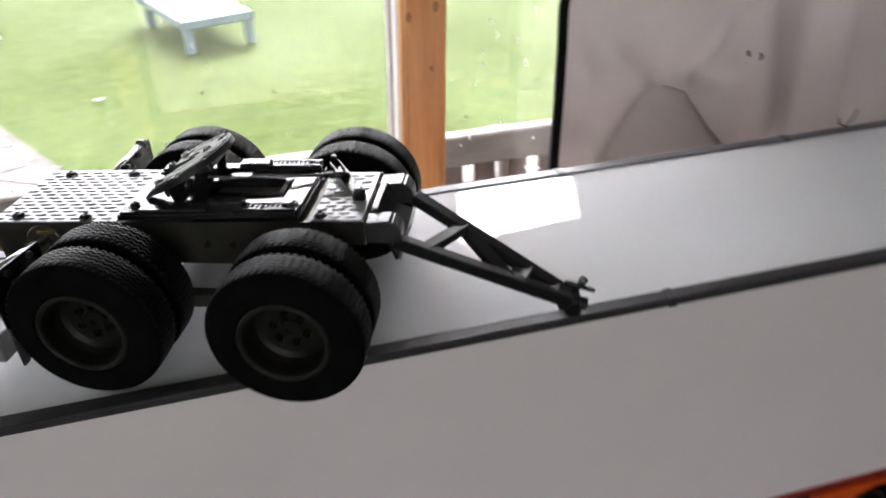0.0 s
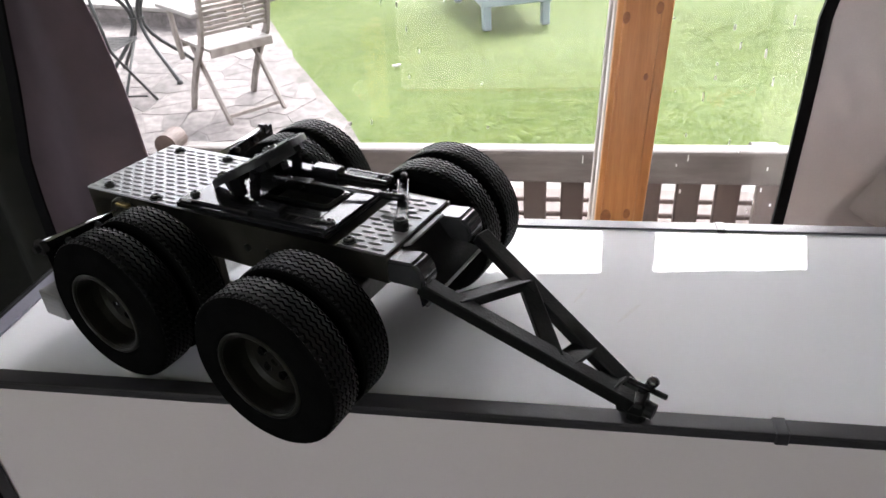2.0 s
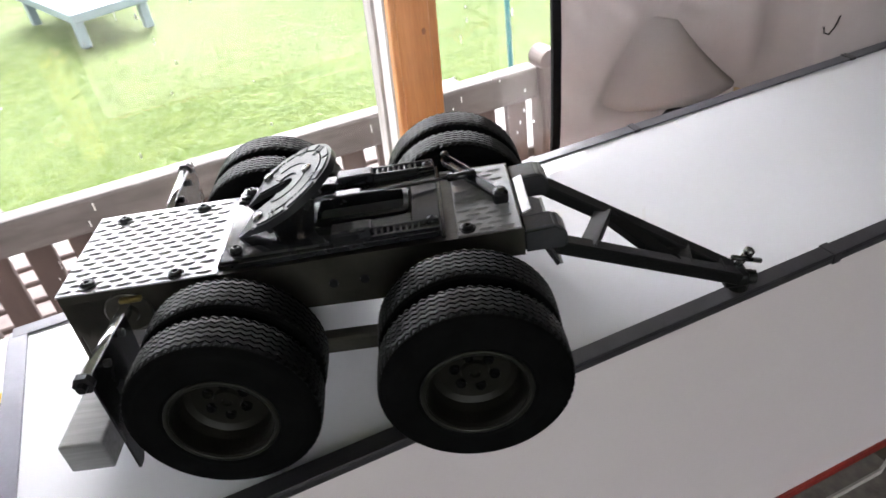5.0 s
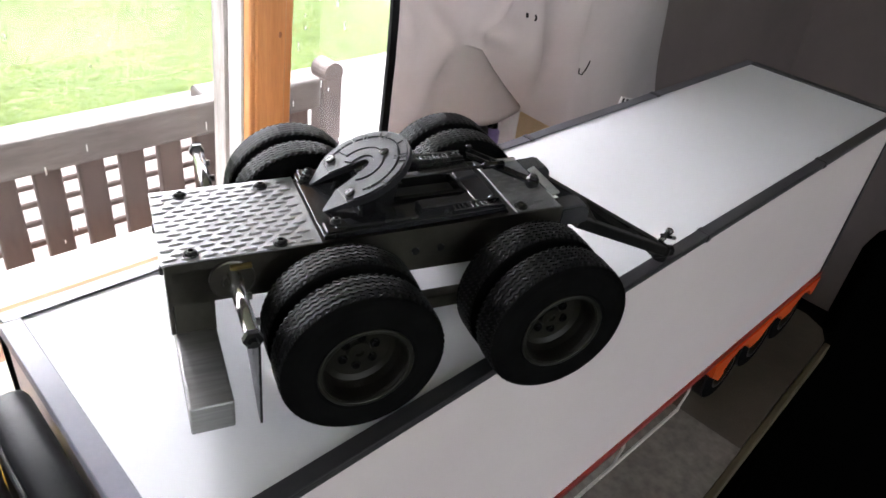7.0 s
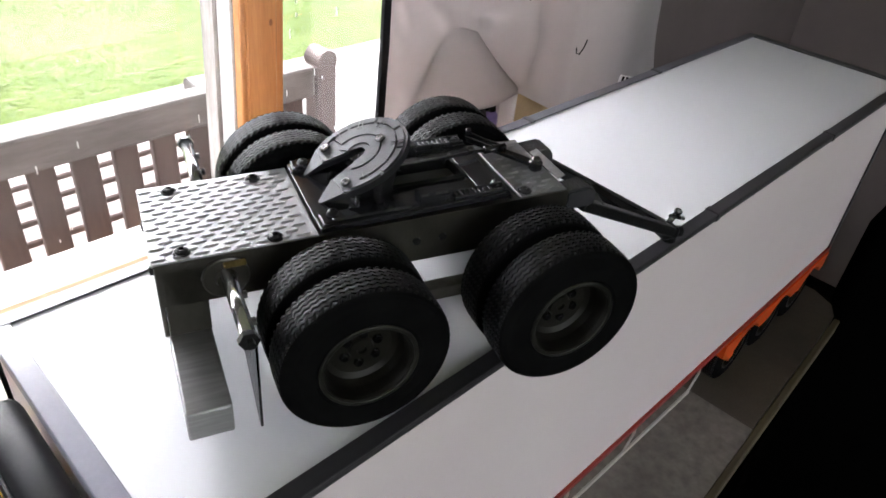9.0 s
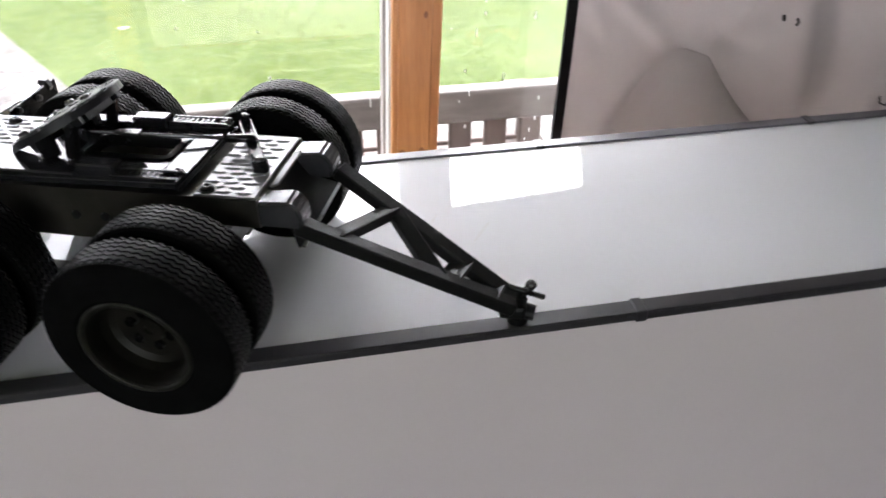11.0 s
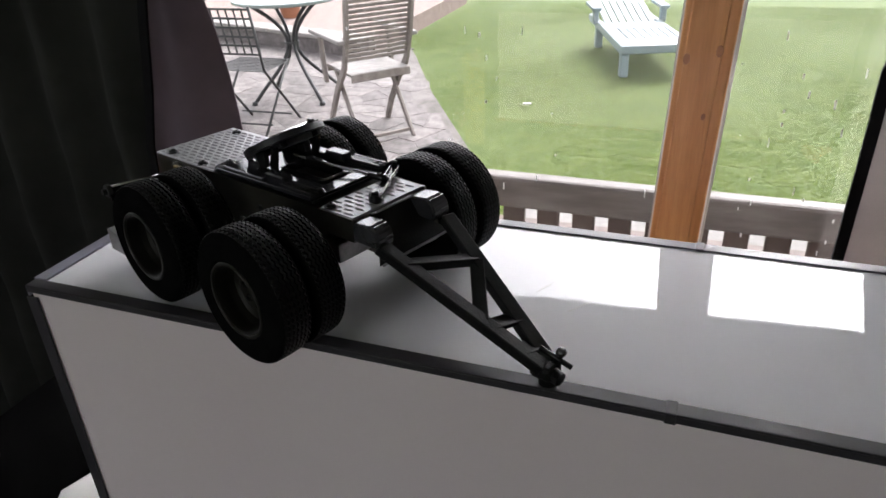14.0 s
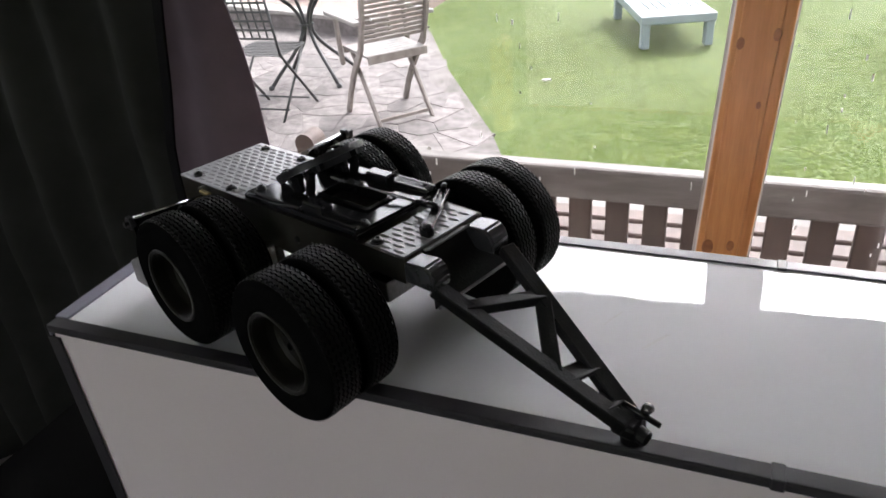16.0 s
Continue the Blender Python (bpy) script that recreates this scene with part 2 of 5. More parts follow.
M_TUB = mat("yellow_plastic", (0.48, 0.33, 0.02), 0.4, scale=30, color2=(0.40, 0.26, 0.02), spec=0.3)
M_TOYRED = mat("red_plastic", (0.55, 0.06, 0.03), 0.35, scale=40)
M_TOYPINK = mat("pink_plastic", (0.65, 0.30, 0.20), 0.4, scale=40)
M_SPOT = mat("lime_spots", (0.7, 0.7, 0.7), 0.8, scale=200)
M_LIPWOOD = mat("dark_wood_lip", (0.085, 0.066, 0.034), 0.75, scale=12, color2=(0.05, 0.038, 0.018), stretch=(0.5, 6, 6))
M_BLACKLEATHER = mat("black_vinyl", (0.010, 0.010, 0.011), 0.4, scale=30, color2=(0.006, 0.006, 0.007), rough2=0.55, spec=0.2, bump=0.12, bump_scale=260)


def translucent(m, share):
    """Lets part of the light through a cloth."""
    nt = m.node_tree
    b = nt.nodes["Principled BSDF"]
    src = b.inputs["Base Color"].links[0].from_socket
    tr = nt.nodes.new("ShaderNodeBsdfTranslucent")
    mx = nt.nodes.new("ShaderNodeMixShader")
    mx.inputs[0].default_value = share
    nt.links.new(src, tr.inputs[0])
    nt.links.new(b.outputs[0], mx.inputs[1])
    nt.links.new(tr.outputs[0], mx.inputs[2])
    nt.links.new(mx.outputs[0], nt.nodes["Material Output"].inputs[0])


translucent(M_CURT, 0.16)
translucent(M_MAUVE, 0.1)


def glass_mat():
    m = bpy.data.materials.new("window_glass")
    m.use_nodes = True
    b = m.node_tree.nodes["Principled BSDF"]
    b.inputs["Roughness"].default_value = 0.0
    b.inputs["IOR"].default_value = 1.32
    b.inputs["Transmission Weight"].default_value = 1.0
    return m


M_GLASS = glass_mat()


# ---------------- mesh helpers ----------------
def link(name, bm, material, smooth=False):
    me = bpy.data.meshes.new(name)
    bm.normal_update()
    bm.to_mesh(me)
    bm.free()
    me.materials.append(material)
    if smooth:
        me.polygons.foreach_set("use_smooth", [True] * len(me.polygons))
        me.update()
    return new(name, me)


def part(name, bm, material, parent, label="", smooth=False):
    ob = link(name, bm, material, smooth)
    ob.parent = parent
    if label:
        tagged(ob, label)
    return ob


def again(ob, parent=None, m=None):
    """Another object on the same mesh."""
    o = new(ob.name.split(".")[0], ob.data)
    o.parent = parent or ob.parent
    if m is not None:
        o.matrix_basis = m
    for key in ("label",):
        if key in ob:
            o[key] = ob[key]
    return o


def thing(name, m, label, category, group="", kind=""):
    e = new(name)
    e.empty_display_size = 0.05
    e.matrix_basis = m
    return tagged(e, label, category, group, kind)


def solid(name, bm, material, label, category="", kind="", group="", smooth=False):
    return tagged(link(name, bm, material, smooth), label, category, group, kind)


def box(bm, lo, hi, bevel=0.0, seg=1, m=None):
    c = [(a + b) / 2 for a, b in zip(lo, hi)]
    s = [abs(b - a) for a, b in zip(lo, hi)]
    mm = Matrix.Translation(c) @ Matrix.Diagonal((*s, 1))
    r = bmesh.ops.create_cube(bm, size=1.0, matrix=mm)
    vs = r["verts"]
    if bevel:
        es = list({e for v in vs for e in v.link_edges})
        g = bmesh.ops.bevel(bm, geom=es, offset=bevel, segments=seg, affect="EDGES", profile=0.5)
        vs = list({v for f in g["faces"] for v in f.verts} | {v for v in vs if v.is_valid})
    if m is not None:
        bmesh.ops.transform(bm, matrix=m, verts=vs)
    return vs


def ring_frame(d):
    d = Vector(d).normalized()
    a = d.orthogonal().normalized()
    return a, d.cross(a)


def tube(bm, pts, r, seg=10, cap=True):
    """A round bar along points; r may be one radius or one each."""
    pts = [Vector(p) for p in pts]
    rs = r if isinstance(r, (list, tuple)) else [r] * len(pts)
    rings = []
    a = None
    for i, p in enumerate(pts):
        d = (pts[min(i + 1, len(pts) - 1)] - pts[max(i - 1, 0)]).normalized()
        if a is None:
            a, b = ring_frame(d)
        else:
            a = (a - d * a.dot(d)).normalized()
            b = d.cross(a)
        rings.append([bm.verts.new(p + rs[i] * (math.cos(2 * math.pi * k / seg) * a + math.sin(2 * math.pi * k / seg) * b)) for k in range(seg)])
    for r0, r1 in zip(rings, rings[1:]):
        for k in range(seg):
            bm.faces.new((r0[k], r0[(k + 1) % seg], r1[(k + 1) % seg], r1[k]))
    if cap:
        bm.faces.new(rings[0][::-1])
        bm.faces.new(rings[-1])
    return [v for rr in rings for v in rr]


def bar(bm, p, q, w, h, bevel=0.0, up=(0, 0, 1)):
    """A rectangular bar from p to q, w across and h along up."""
    p, q = Vector(p), Vector(q)
    d = (q - p)
    x = d.normalized()
    y = Vector(up).cross(x).normalized()
    z = x.cross(y)
    m = Matrix.Translation((p + q) / 2) @ Matrix((x, y, z)).transposed().to_4x4()
    return box(bm, (-d.length / 2, -w / 2, -h / 2), (d.length / 2, w / 2, h / 2), bevel, 1, m)


def lathe(bm, profile, seg=48, m=None, closed=False):
    """Revolves (x, r) about the x axis."""
    rings = []
    for x, r in profile:
        if r < 1e-6:
            rings.append([bm.verts.new((x, 0, 0))])
        else:
            rings.append([bm.verts.new((x, r * math.cos(2 * math.pi * k / seg), r * math.sin(2 * math.pi * k / seg))) for k in range(seg)])
    pairs = list(zip(rings, rings[1:]))
    if closed:
        pairs.append((rings[-1], rings[0]))
    for r0, r1 in pairs:
        for k in range(seg):
            j = (k + 1) % seg
            f = [r0[k % len(r0)], r0[j % len(r0)], r1[j % len(r1)], r1[k % len(r1)]]
            f = list(dict.fromkeys(f))
            if len(f) > 2:
                bm.faces.new(f)
    vs = [v for rr in rings for v in rr]
    if m is not None:
        bmesh.ops.transform(bm, matrix=m, verts=vs)
    return vs


def prism(bm, outline, z0, z1, m=None):
    """Extrudes a flat outline [(x, y), ...] from z0 to z1."""
    lo = [bm.verts.new((x, y, z0)) for x, y in outline]
    hi = [bm.verts.new((x, y, z1)) for x, y in outline]
    n = len(outline)
    bm.faces.new(lo[::-1])
    bm.faces.new(hi)
    for i in range(n):
        bm.faces.new((lo[i], lo[(i + 1) % n], hi[(i + 1) % n], hi[i]))
    vs = lo + hi
    if m is not None:
        bmesh.ops.transform(bm, matrix=m, verts=vs)
    return vs


def B():
    return bmesh.new()


# ---------------- the room ----------------
FLOOR_Z = -0.10
GLASS_Y = 0.64
HEAD_Z = 1.47
SILL_Z = 0.585
ROOM = (-1.3, 2.3, -2.6, 0.60)   # x0, x1, y0, y1
CEIL_Z = 2.25
WALL_Y0, WALL_Y1 = 0.60, 0.74


def structure(name, parts, material, label):
    bm = B()
    for lo, hi in parts:
        box(bm, lo, hi)
    return solid(name, bm, material, label, kind="structure")


x0, x1, y0, y1 = ROOM
structure("floor", [((x0 - 0.1, y0 - 0.1, FLOOR_Z - 0.1), (x1 + 0.1, WALL_Y1, FLOOR_Z))], M_FLOOR, "floor of the room, coloured near black for shade")
structure("ceiling", [((x0 - 0.1, y0 - 0.1, CEIL_Z), (x1 + 0.1, WALL_Y1, CEIL_Z + 0.1))], M_CEIL, "off-white plain room ceiling")
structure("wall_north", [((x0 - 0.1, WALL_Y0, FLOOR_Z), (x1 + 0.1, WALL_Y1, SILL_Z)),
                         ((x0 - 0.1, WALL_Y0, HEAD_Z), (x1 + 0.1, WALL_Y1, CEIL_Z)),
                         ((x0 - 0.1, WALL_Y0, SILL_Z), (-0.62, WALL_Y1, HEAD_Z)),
                         ((1.25, WALL_Y0, SILL_Z), (x1 + 0.1, WALL_Y1, HEAD_Z))], M_DIMWALL, "room wall dimmed in colour, with a wide low window opening")
# The narrow west opening is unseen, added to bring in side light.
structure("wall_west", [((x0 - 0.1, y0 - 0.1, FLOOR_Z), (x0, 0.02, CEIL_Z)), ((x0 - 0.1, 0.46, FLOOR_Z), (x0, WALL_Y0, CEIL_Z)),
                        ((x0 - 0.1, 0.02, FLOOR_Z), (x0, 0.46, 1.0)), ((x0 - 0.1, 0.02, 2.0), (x0, 0.46, CEIL_Z))], M_WALL, "warm grey wall with an unseen narrow opening added for side light")
structure("wall_east", [((x1, y0 - 0.1, FLOOR_Z), (x1 + 0.1, WALL_Y0, CEIL_Z))], M_DIMWALL, "plain room wall dimmed in colour for weak light")
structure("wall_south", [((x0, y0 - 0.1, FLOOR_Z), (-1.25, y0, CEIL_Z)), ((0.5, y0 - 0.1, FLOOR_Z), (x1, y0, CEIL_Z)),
                         ((-1.25, y0 - 0.1, FLOOR_Z), (0.5, y0, 0.65)), ((-1.25, y0 - 0.1, 2.18), (0.5, y0, CEIL_Z))], M_DIMWALL, "room wall dimmed in colour, with an unseen second window opening")

# window: sill, post, panes
win = thing("window_1", pose(0, 0, 0), "wide window with a varnished pine post and white sill", "window", kind="structure")
bm = B()
box(bm, (-0.62, 0.675, SILL_Z + 0.003), (1.25, 0.80, SILL_Z + 0.03), 0.004)
part("window_sill", bm, M_WHITEWOOD, win, "weathered white-painted outer window sill")
# Inner sill board; its weaker light is put into the colour.
bm = B()
box(bm, (-0.10, 0.545, 0.640), (1.25, 0.648, 0.668), 0.004, 2)
part("sill_board", bm, M_DIMPINE, win, "old varnished pine inner sill board, darkened in colour for weaker light")
POST_Y = 0.585


def leaning(bm):
    """The post stands a little out of plumb."""
    for v in bm.verts:
        v.co.x += (v.co.z - 1.0) * 0.042
    return bm


bm = B()
box(bm, (0.385, POST_Y, SILL_Z + 0.029), (0.446, 0.602, HEAD_Z), 0.003, 2)
box(bm, (0.392, POST_Y - 0.003, SILL_Z + 0.031), (0.434, POST_Y + 0.01, HEAD_Z), 0.0015)
part("post", leaning(bm), M_PINE, win, "orange varnished pine window post")
for z, r, x in ((0.790, 0.009, 0.398), (0.795, 0.006, 0.424), (0.976, 0.0035, 0.425), (1.044, 0.0055, 0.3955), (1.054, 0.0055, 0.4305)):
    bm = B()
    lathe(bm, [(0, 0), (0, r), (0.0006, r * 0.9), (0.0006, 0)], 14, Matrix.Translation((x, POST_Y - 0.0032, z)) @ Matrix.Diagonal((0.75, 1, 1.25, 1)) @ pose(0, 0, 0, 0, 0, -90))
    part("knot", leaning(bm), M_KNOT, win, "dark round knot in the pine")
bm = B()
box(bm, (0.383, 0.602, SILL_Z + 0.029), (0.448, 0.636, HEAD_Z), 0.002)
part("post_frame", leaning(bm), M_PVC, win, "clean white middle layer of the post")
bm = B()
box(bm, (0.380, 0.636, SILL_Z + 0.0305), (0.452, 0.672, HEAD_Z), 0.003)
part("outer_post", leaning(bm), M_WHITEWOOD, win, "peeling grey-white outer face of the post")
def head_z(x):
    """The window head slopes a little."""
    return 1.411 - 0.062 * (x - 0.19)


bm = B()
prism(bm, [(-0.619, HEAD_Z - 0.001), (-0.619, head_z(-0.619)), (1.249, head_z(1.249)), (1.249, HEAD_Z - 0.001)], 0.601, 0.742, Matrix(((1, 0, 0, 0), (0, 0, 1, 0), (0, 1, 0, 0), (0, 0, 0, 1))))
bmesh.ops.recalc_face_normals(bm, faces=bm.faces)
part("head_board", bm, M_WHITEWOOD, win, "painted board under the window head")
# fixings under the window head
for x, w in ((0.199, 0.010), (0.232, 0.006), (0.264, 0.010)):
    bm = B()
    box(bm, (x - w, 0.70, head_z(x) - 0.012), (x + w, 0.735, head_z(x) + 0.002), 0.003)
    part("catch", bm, M_WHITEWOOD, win, "small catch under the window head")
for a, c in ((-0.62, 0.400), (0.430, 1.25)):
    bm = B()
    box(bm, (a, GLASS_Y + 0.025, SILL_Z + 0.028), (c, GLASS_Y + 0.029, HEAD_Z))
    pane = part("pane", bm, M_GLASS, win, "clear window pane with dried rain spots")
    pane.visible_shadow = False

# ---------------- trailer ----------------
L, W, ZT, ZB = 0.893, 0.194, 1.0, 0.772
trailer = thing("model_trailer", pose(0, 0, 0), "white box semi-trailer model with black edging on a shelf", "model trailer")
bm = B()
box(bm, (-0.003, 0.003, ZT - 0.006), (L - 0.003, W - 0.003, ZT - 0.0015), 0.0005)
part("roof_panel", bm, M_PANEL, trailer, "glossy white roof panel reflecting the window")
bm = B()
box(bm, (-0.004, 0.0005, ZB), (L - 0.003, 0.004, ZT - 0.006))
part("side_panel", bm, M_SIDE, trailer, "plain white side panel, tinted darker and pinker for room light")
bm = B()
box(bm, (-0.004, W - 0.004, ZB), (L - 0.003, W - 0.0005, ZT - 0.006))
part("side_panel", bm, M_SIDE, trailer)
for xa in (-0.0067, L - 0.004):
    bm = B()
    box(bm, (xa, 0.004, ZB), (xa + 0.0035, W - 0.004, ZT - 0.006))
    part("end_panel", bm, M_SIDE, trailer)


def angle_rail(xa, xb, y, side):
    """L-shaped edging along x: a top leg and a side leg."""
    bm = B()
    t, leg, drop = 0.0016, 0.0085, 0.0058
    ya, yb = (y - t, y + leg) if side < 0 else (y - leg, y + t)
    box(bm, (xa, ya, ZT - t), (xb, yb, ZT), 0.0004)
    yc, yd = (y - t, y) if side < 0 else (y, y + t)
    box(bm, (xa, yc, ZT - drop), (xb, yd, ZT - t), 0.0003)
    return bm


SEAMS_F = (-0.007, 0.435, 0.666, L)
SEAMS_B = (-0.007, 0.439, 0.657, L)
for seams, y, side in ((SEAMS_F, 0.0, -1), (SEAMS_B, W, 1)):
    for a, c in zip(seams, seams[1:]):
        part("edge_strip", angle_rail(a + 0.0006, c - 0.0006, y, side), M_RAIL if side < 0 else M_BACKRAIL, trailer, "black plastic angle edging" if side < 0 else "black plastic angle edging, coloured grey for window light")
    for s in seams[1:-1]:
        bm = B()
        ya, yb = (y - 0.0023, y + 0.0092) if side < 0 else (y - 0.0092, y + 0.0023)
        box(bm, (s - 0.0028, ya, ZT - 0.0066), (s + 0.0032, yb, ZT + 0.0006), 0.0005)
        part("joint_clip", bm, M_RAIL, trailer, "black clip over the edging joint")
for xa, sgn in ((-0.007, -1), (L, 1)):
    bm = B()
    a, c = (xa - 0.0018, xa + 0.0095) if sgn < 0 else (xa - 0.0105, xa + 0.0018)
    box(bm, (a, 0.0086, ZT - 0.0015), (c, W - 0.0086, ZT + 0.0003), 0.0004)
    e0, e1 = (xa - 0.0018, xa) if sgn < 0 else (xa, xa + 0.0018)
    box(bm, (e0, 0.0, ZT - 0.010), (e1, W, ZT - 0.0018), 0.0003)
    part("end_strip", bm, M_ENDRAIL if sgn < 0 else M_RAIL, trailer, "black plastic angle edging, coloured grey-lilac for window light" if sgn < 0 else "black plastic angle edging")
    for yy, s2 in ((0.0, -1), (W, 1)):
        bm = B()
        ya, yb = (yy - 0.0018, yy) if s2 < 0 else (yy, yy + 0.0018)
        cx0, cx1 = (xa - 0.0018, xa + 0.008) if sgn < 0 else (xa - 0.008, xa + 0.0018)
        box(bm, (cx0, ya, ZB), (cx1, yb, ZT - 0.0096), 0.0003)
        box(bm, (e0, ya if s2 > 0 else yy, ZB), (e1, yb if s2 < 0 else yy, ZT - 0.0101))
        part("corner_strip", bm, M_RAIL, trailer, "black plastic corner edging")
bm = B()
for y in (0.0, W):
    box(bm, (-0.007, y - 0.0022, ZB - 0.006), (L, y + 0.0022, ZB + 0.0005), 0.0005)
part("lower_edge", bm, M_RED, trailer, "dark red lower edge strip")

# ---------------- dolly ----------------
dolly = thing("model_dolly", pose(0.1995, 0.0788, ZT, 0, 0, -20.4), "black twin-axle dolly model with coupling plate and drawbar", "model dolly")
K = 0.00105


def mm(*v):
    return tuple(a * K for a in v)


def lift(u, w):
    """The chassis rises a little towards the drawbar; wheels and low parts stay level."""
    return 0.0235 * (u + 115) * min(1.0, max(0.0, (w - 26) / 34))


def V0(u, v, w):
    return (u * K, (v - 2.5) * K, w * K)


def V3(u, v, w):
    return V0(u, v, w + lift(u, w))


def dbox(bm, lo, hi, bevel=0.0, seg=1):
    vs = box(bm, V0(*lo), V0(*hi), bevel * K, seg)
    for v in vs:
        v.co.z += lift(v.co.x / K, v.co.z / K) * K
    return vs


def bolt(u, v, w, parent, r=3.0, h=2.2, name="bolt"):
    bm = B()
    lathe(bm, [(0, r * 1.25 * K), (0.5 * K, r * 1.25 * K), (0.6 * K, r * K), (h * 0.7 * K, r * 0.95 * K), (h * K, r * 0.6 * K), (h * K, r * 0.4 * K), (h * 0.5 * K, r * 0.35 * K), (h * 0.5 * K, 0)], 12,
          Matrix.Translation(V3(u, v, w)) @ pose(0, 0, 0, 0, -90, 0))
    return part(name, bm, M_BOLT, parent)


# chassis box
HALF = 32.0
bm = B()
for s in (-1, 1):
    side = [(-140, 44), (-60, 43), (16, 42.2), (24, 43.5), (44, 54.4), (66, 54.0), (66, 67), (-140, 67)]
    faces = []
    for v in (s * HALF - 1, s * HALF + 1):
        faces.append([bm.verts.new(V3(u, v - (0 if s < 0 or u < 20 else 3.5 if u < 30 else 6.5), w)) for u, w in side])
    bm.faces.new(faces[0])
    bm.faces.new(faces[1][::-1])
    for q in range(len(side)):
        p = (q + 1) % len(side)
        bm.faces.new((faces[0][p], faces[0][q], faces[1][q], faces[1][p]))
bmesh.ops.recalc_face_normals(bm, faces=bm.faces)
dbox(bm, (-141, -HALF - 1, 26.2), (-139, HALF + 1, 67), 0.5)
dbox(bm, (-138, -HALF, 64), (20, HALF, 66))
dbox(bm, (20, -HALF, 64), (65.8, HALF - 7, 66))
part("frame", bm, M_STEEL, dolly, "dark folded steel chassis frame")


def tread_plate(ua, ub, va, vb, material, label):
    bm = B()
    dbox(bm, (ua, va, 66.2), (ub, vb, 67.6), 0.3)
    pu, pv = 9.0, 4.1
    row = 0
    v = va + 3.0
    while v < vb - 2.0:
        u = ua + 3.5 + (pu / 2 if row % 2 else 0)
        while u < ub - 4.0:
            tilt = 0.10
            pts = []
            for k in range(8):
                a = 2 * math.pi * k / 8
                x, y = 3.9 * math.cos(a), 1.35 * math.sin(a)
                pts.append((u + x, v + y + tilt * x))
            lo = [bm.verts.new(V3(p, q, 67.6)) for p, q in pts]
            hi = [bm.verts.new(V3(u + (p - u) * 0.55, v + (q - v) * 0.3, 68.25)) for p, q in pts]
            for k in range(8):
                bm.faces.new((lo[k], lo[(k + 1) % 8], hi[(k + 1) % 8], hi[k]))
            bm.faces.new(hi)
            u += pu
        v += pv
        row += 1
    return part("tread_plate", bm, material, dolly, label)


tread_plate(-142, -69, -HALF - 0.5, HALF + 0.5, M_TREAD, "bright aluminium chequer plate")
tread_plate(37.5, 65, -32, 25, M_TREAD_DARK, "dull dark chequer plate")
for u, v in ((-127.5, 25.8), (-87, 25.8), (-128.5, -26.8), (-88, -28.4), (42, -27.5)):
    bolt(u, v, 67.6, dolly)
for v in (-18, 18):
    bm = B()
    lathe(bm, [(0, 2.6 * K), (1.6 * K, 2.4 * K), (2.0 * K, 0)], 12, Matrix.Translation(V3(-141, v, 55)) @ pose(0, 0, 0, 0, 0, 180))
    part("bolt", bm, M_BOLT, dolly)

# fifth wheel base with racks
for lo, hi in (((-68, -32, 67.6), (30.5, -22, 70.6)), ((-68, 22, 67.6), (30.5, 31, 70.6)), ((-68, -21.8, 67.6), (-27, 21.8, 69.6)), ((18, -21.8, 67.6), (30.5, 21.8, 69.6)),
               ((-26.8, -21.8, 67.6), (17.8, -11, 69.6)), ((-26.8, 11.5, 67.6), (17.8, 21.8, 69.6))):
    bm = B()
    for v in dbox(bm, lo, hi, 0.3):
        v.co.z += max(0.0, v.co.x / K - 2) * 0.05 * K
    part("base_plate", bm, M_BASE, dolly, "glossy black mounting plate")
bm = B()
dbox(bm, (30.6, -32, 67.6), (32.4, 31, 69.0), 0.4)
part("base_edge", bm, M_BLACKP, dolly)
bm = B()
ring = []
for x0_, x1_, y0_, y1_, rr in ((-28, 17, -10.5, 11, 4.0), (-25.6, 14.6, -8.2, 8.7, 2.2)):
    pts = []
    for cx, cy, a0 in ((x1_ - rr, y1_ - rr, 0), (x0_ + rr, y1_ - rr, 90), (x0_ + rr, y0_ + rr, 180), (x1_ - rr, y0_ + rr, 270)):
        pts += [(cx + rr * math.cos(math.radians(a0 + k * 22.5)), cy + rr * math.sin(math.radians(a0 + k * 22.5))) for k in range(5)]
    ring.append(pts)
outer, inner = ring
n = len(outer)
layers = [[bm.verts.new(V3(u, v, w)) for u, v in pts] for pts, w in ((outer, 69.4), (outer, 71.3), (inner, 72.0), (inner, 66.4))]
for q, w in zip(layers, layers[1:]):
    for k in range(n):
        bm.faces.new((q[k], q[(k + 1) % n], w[(k + 1) % n], w[k]))
bmesh.ops.recalc_face_normals(bm, faces=bm.faces)
part("opening_rim", bm, M_BLACKP, dolly, "raised rim round the dark opening")
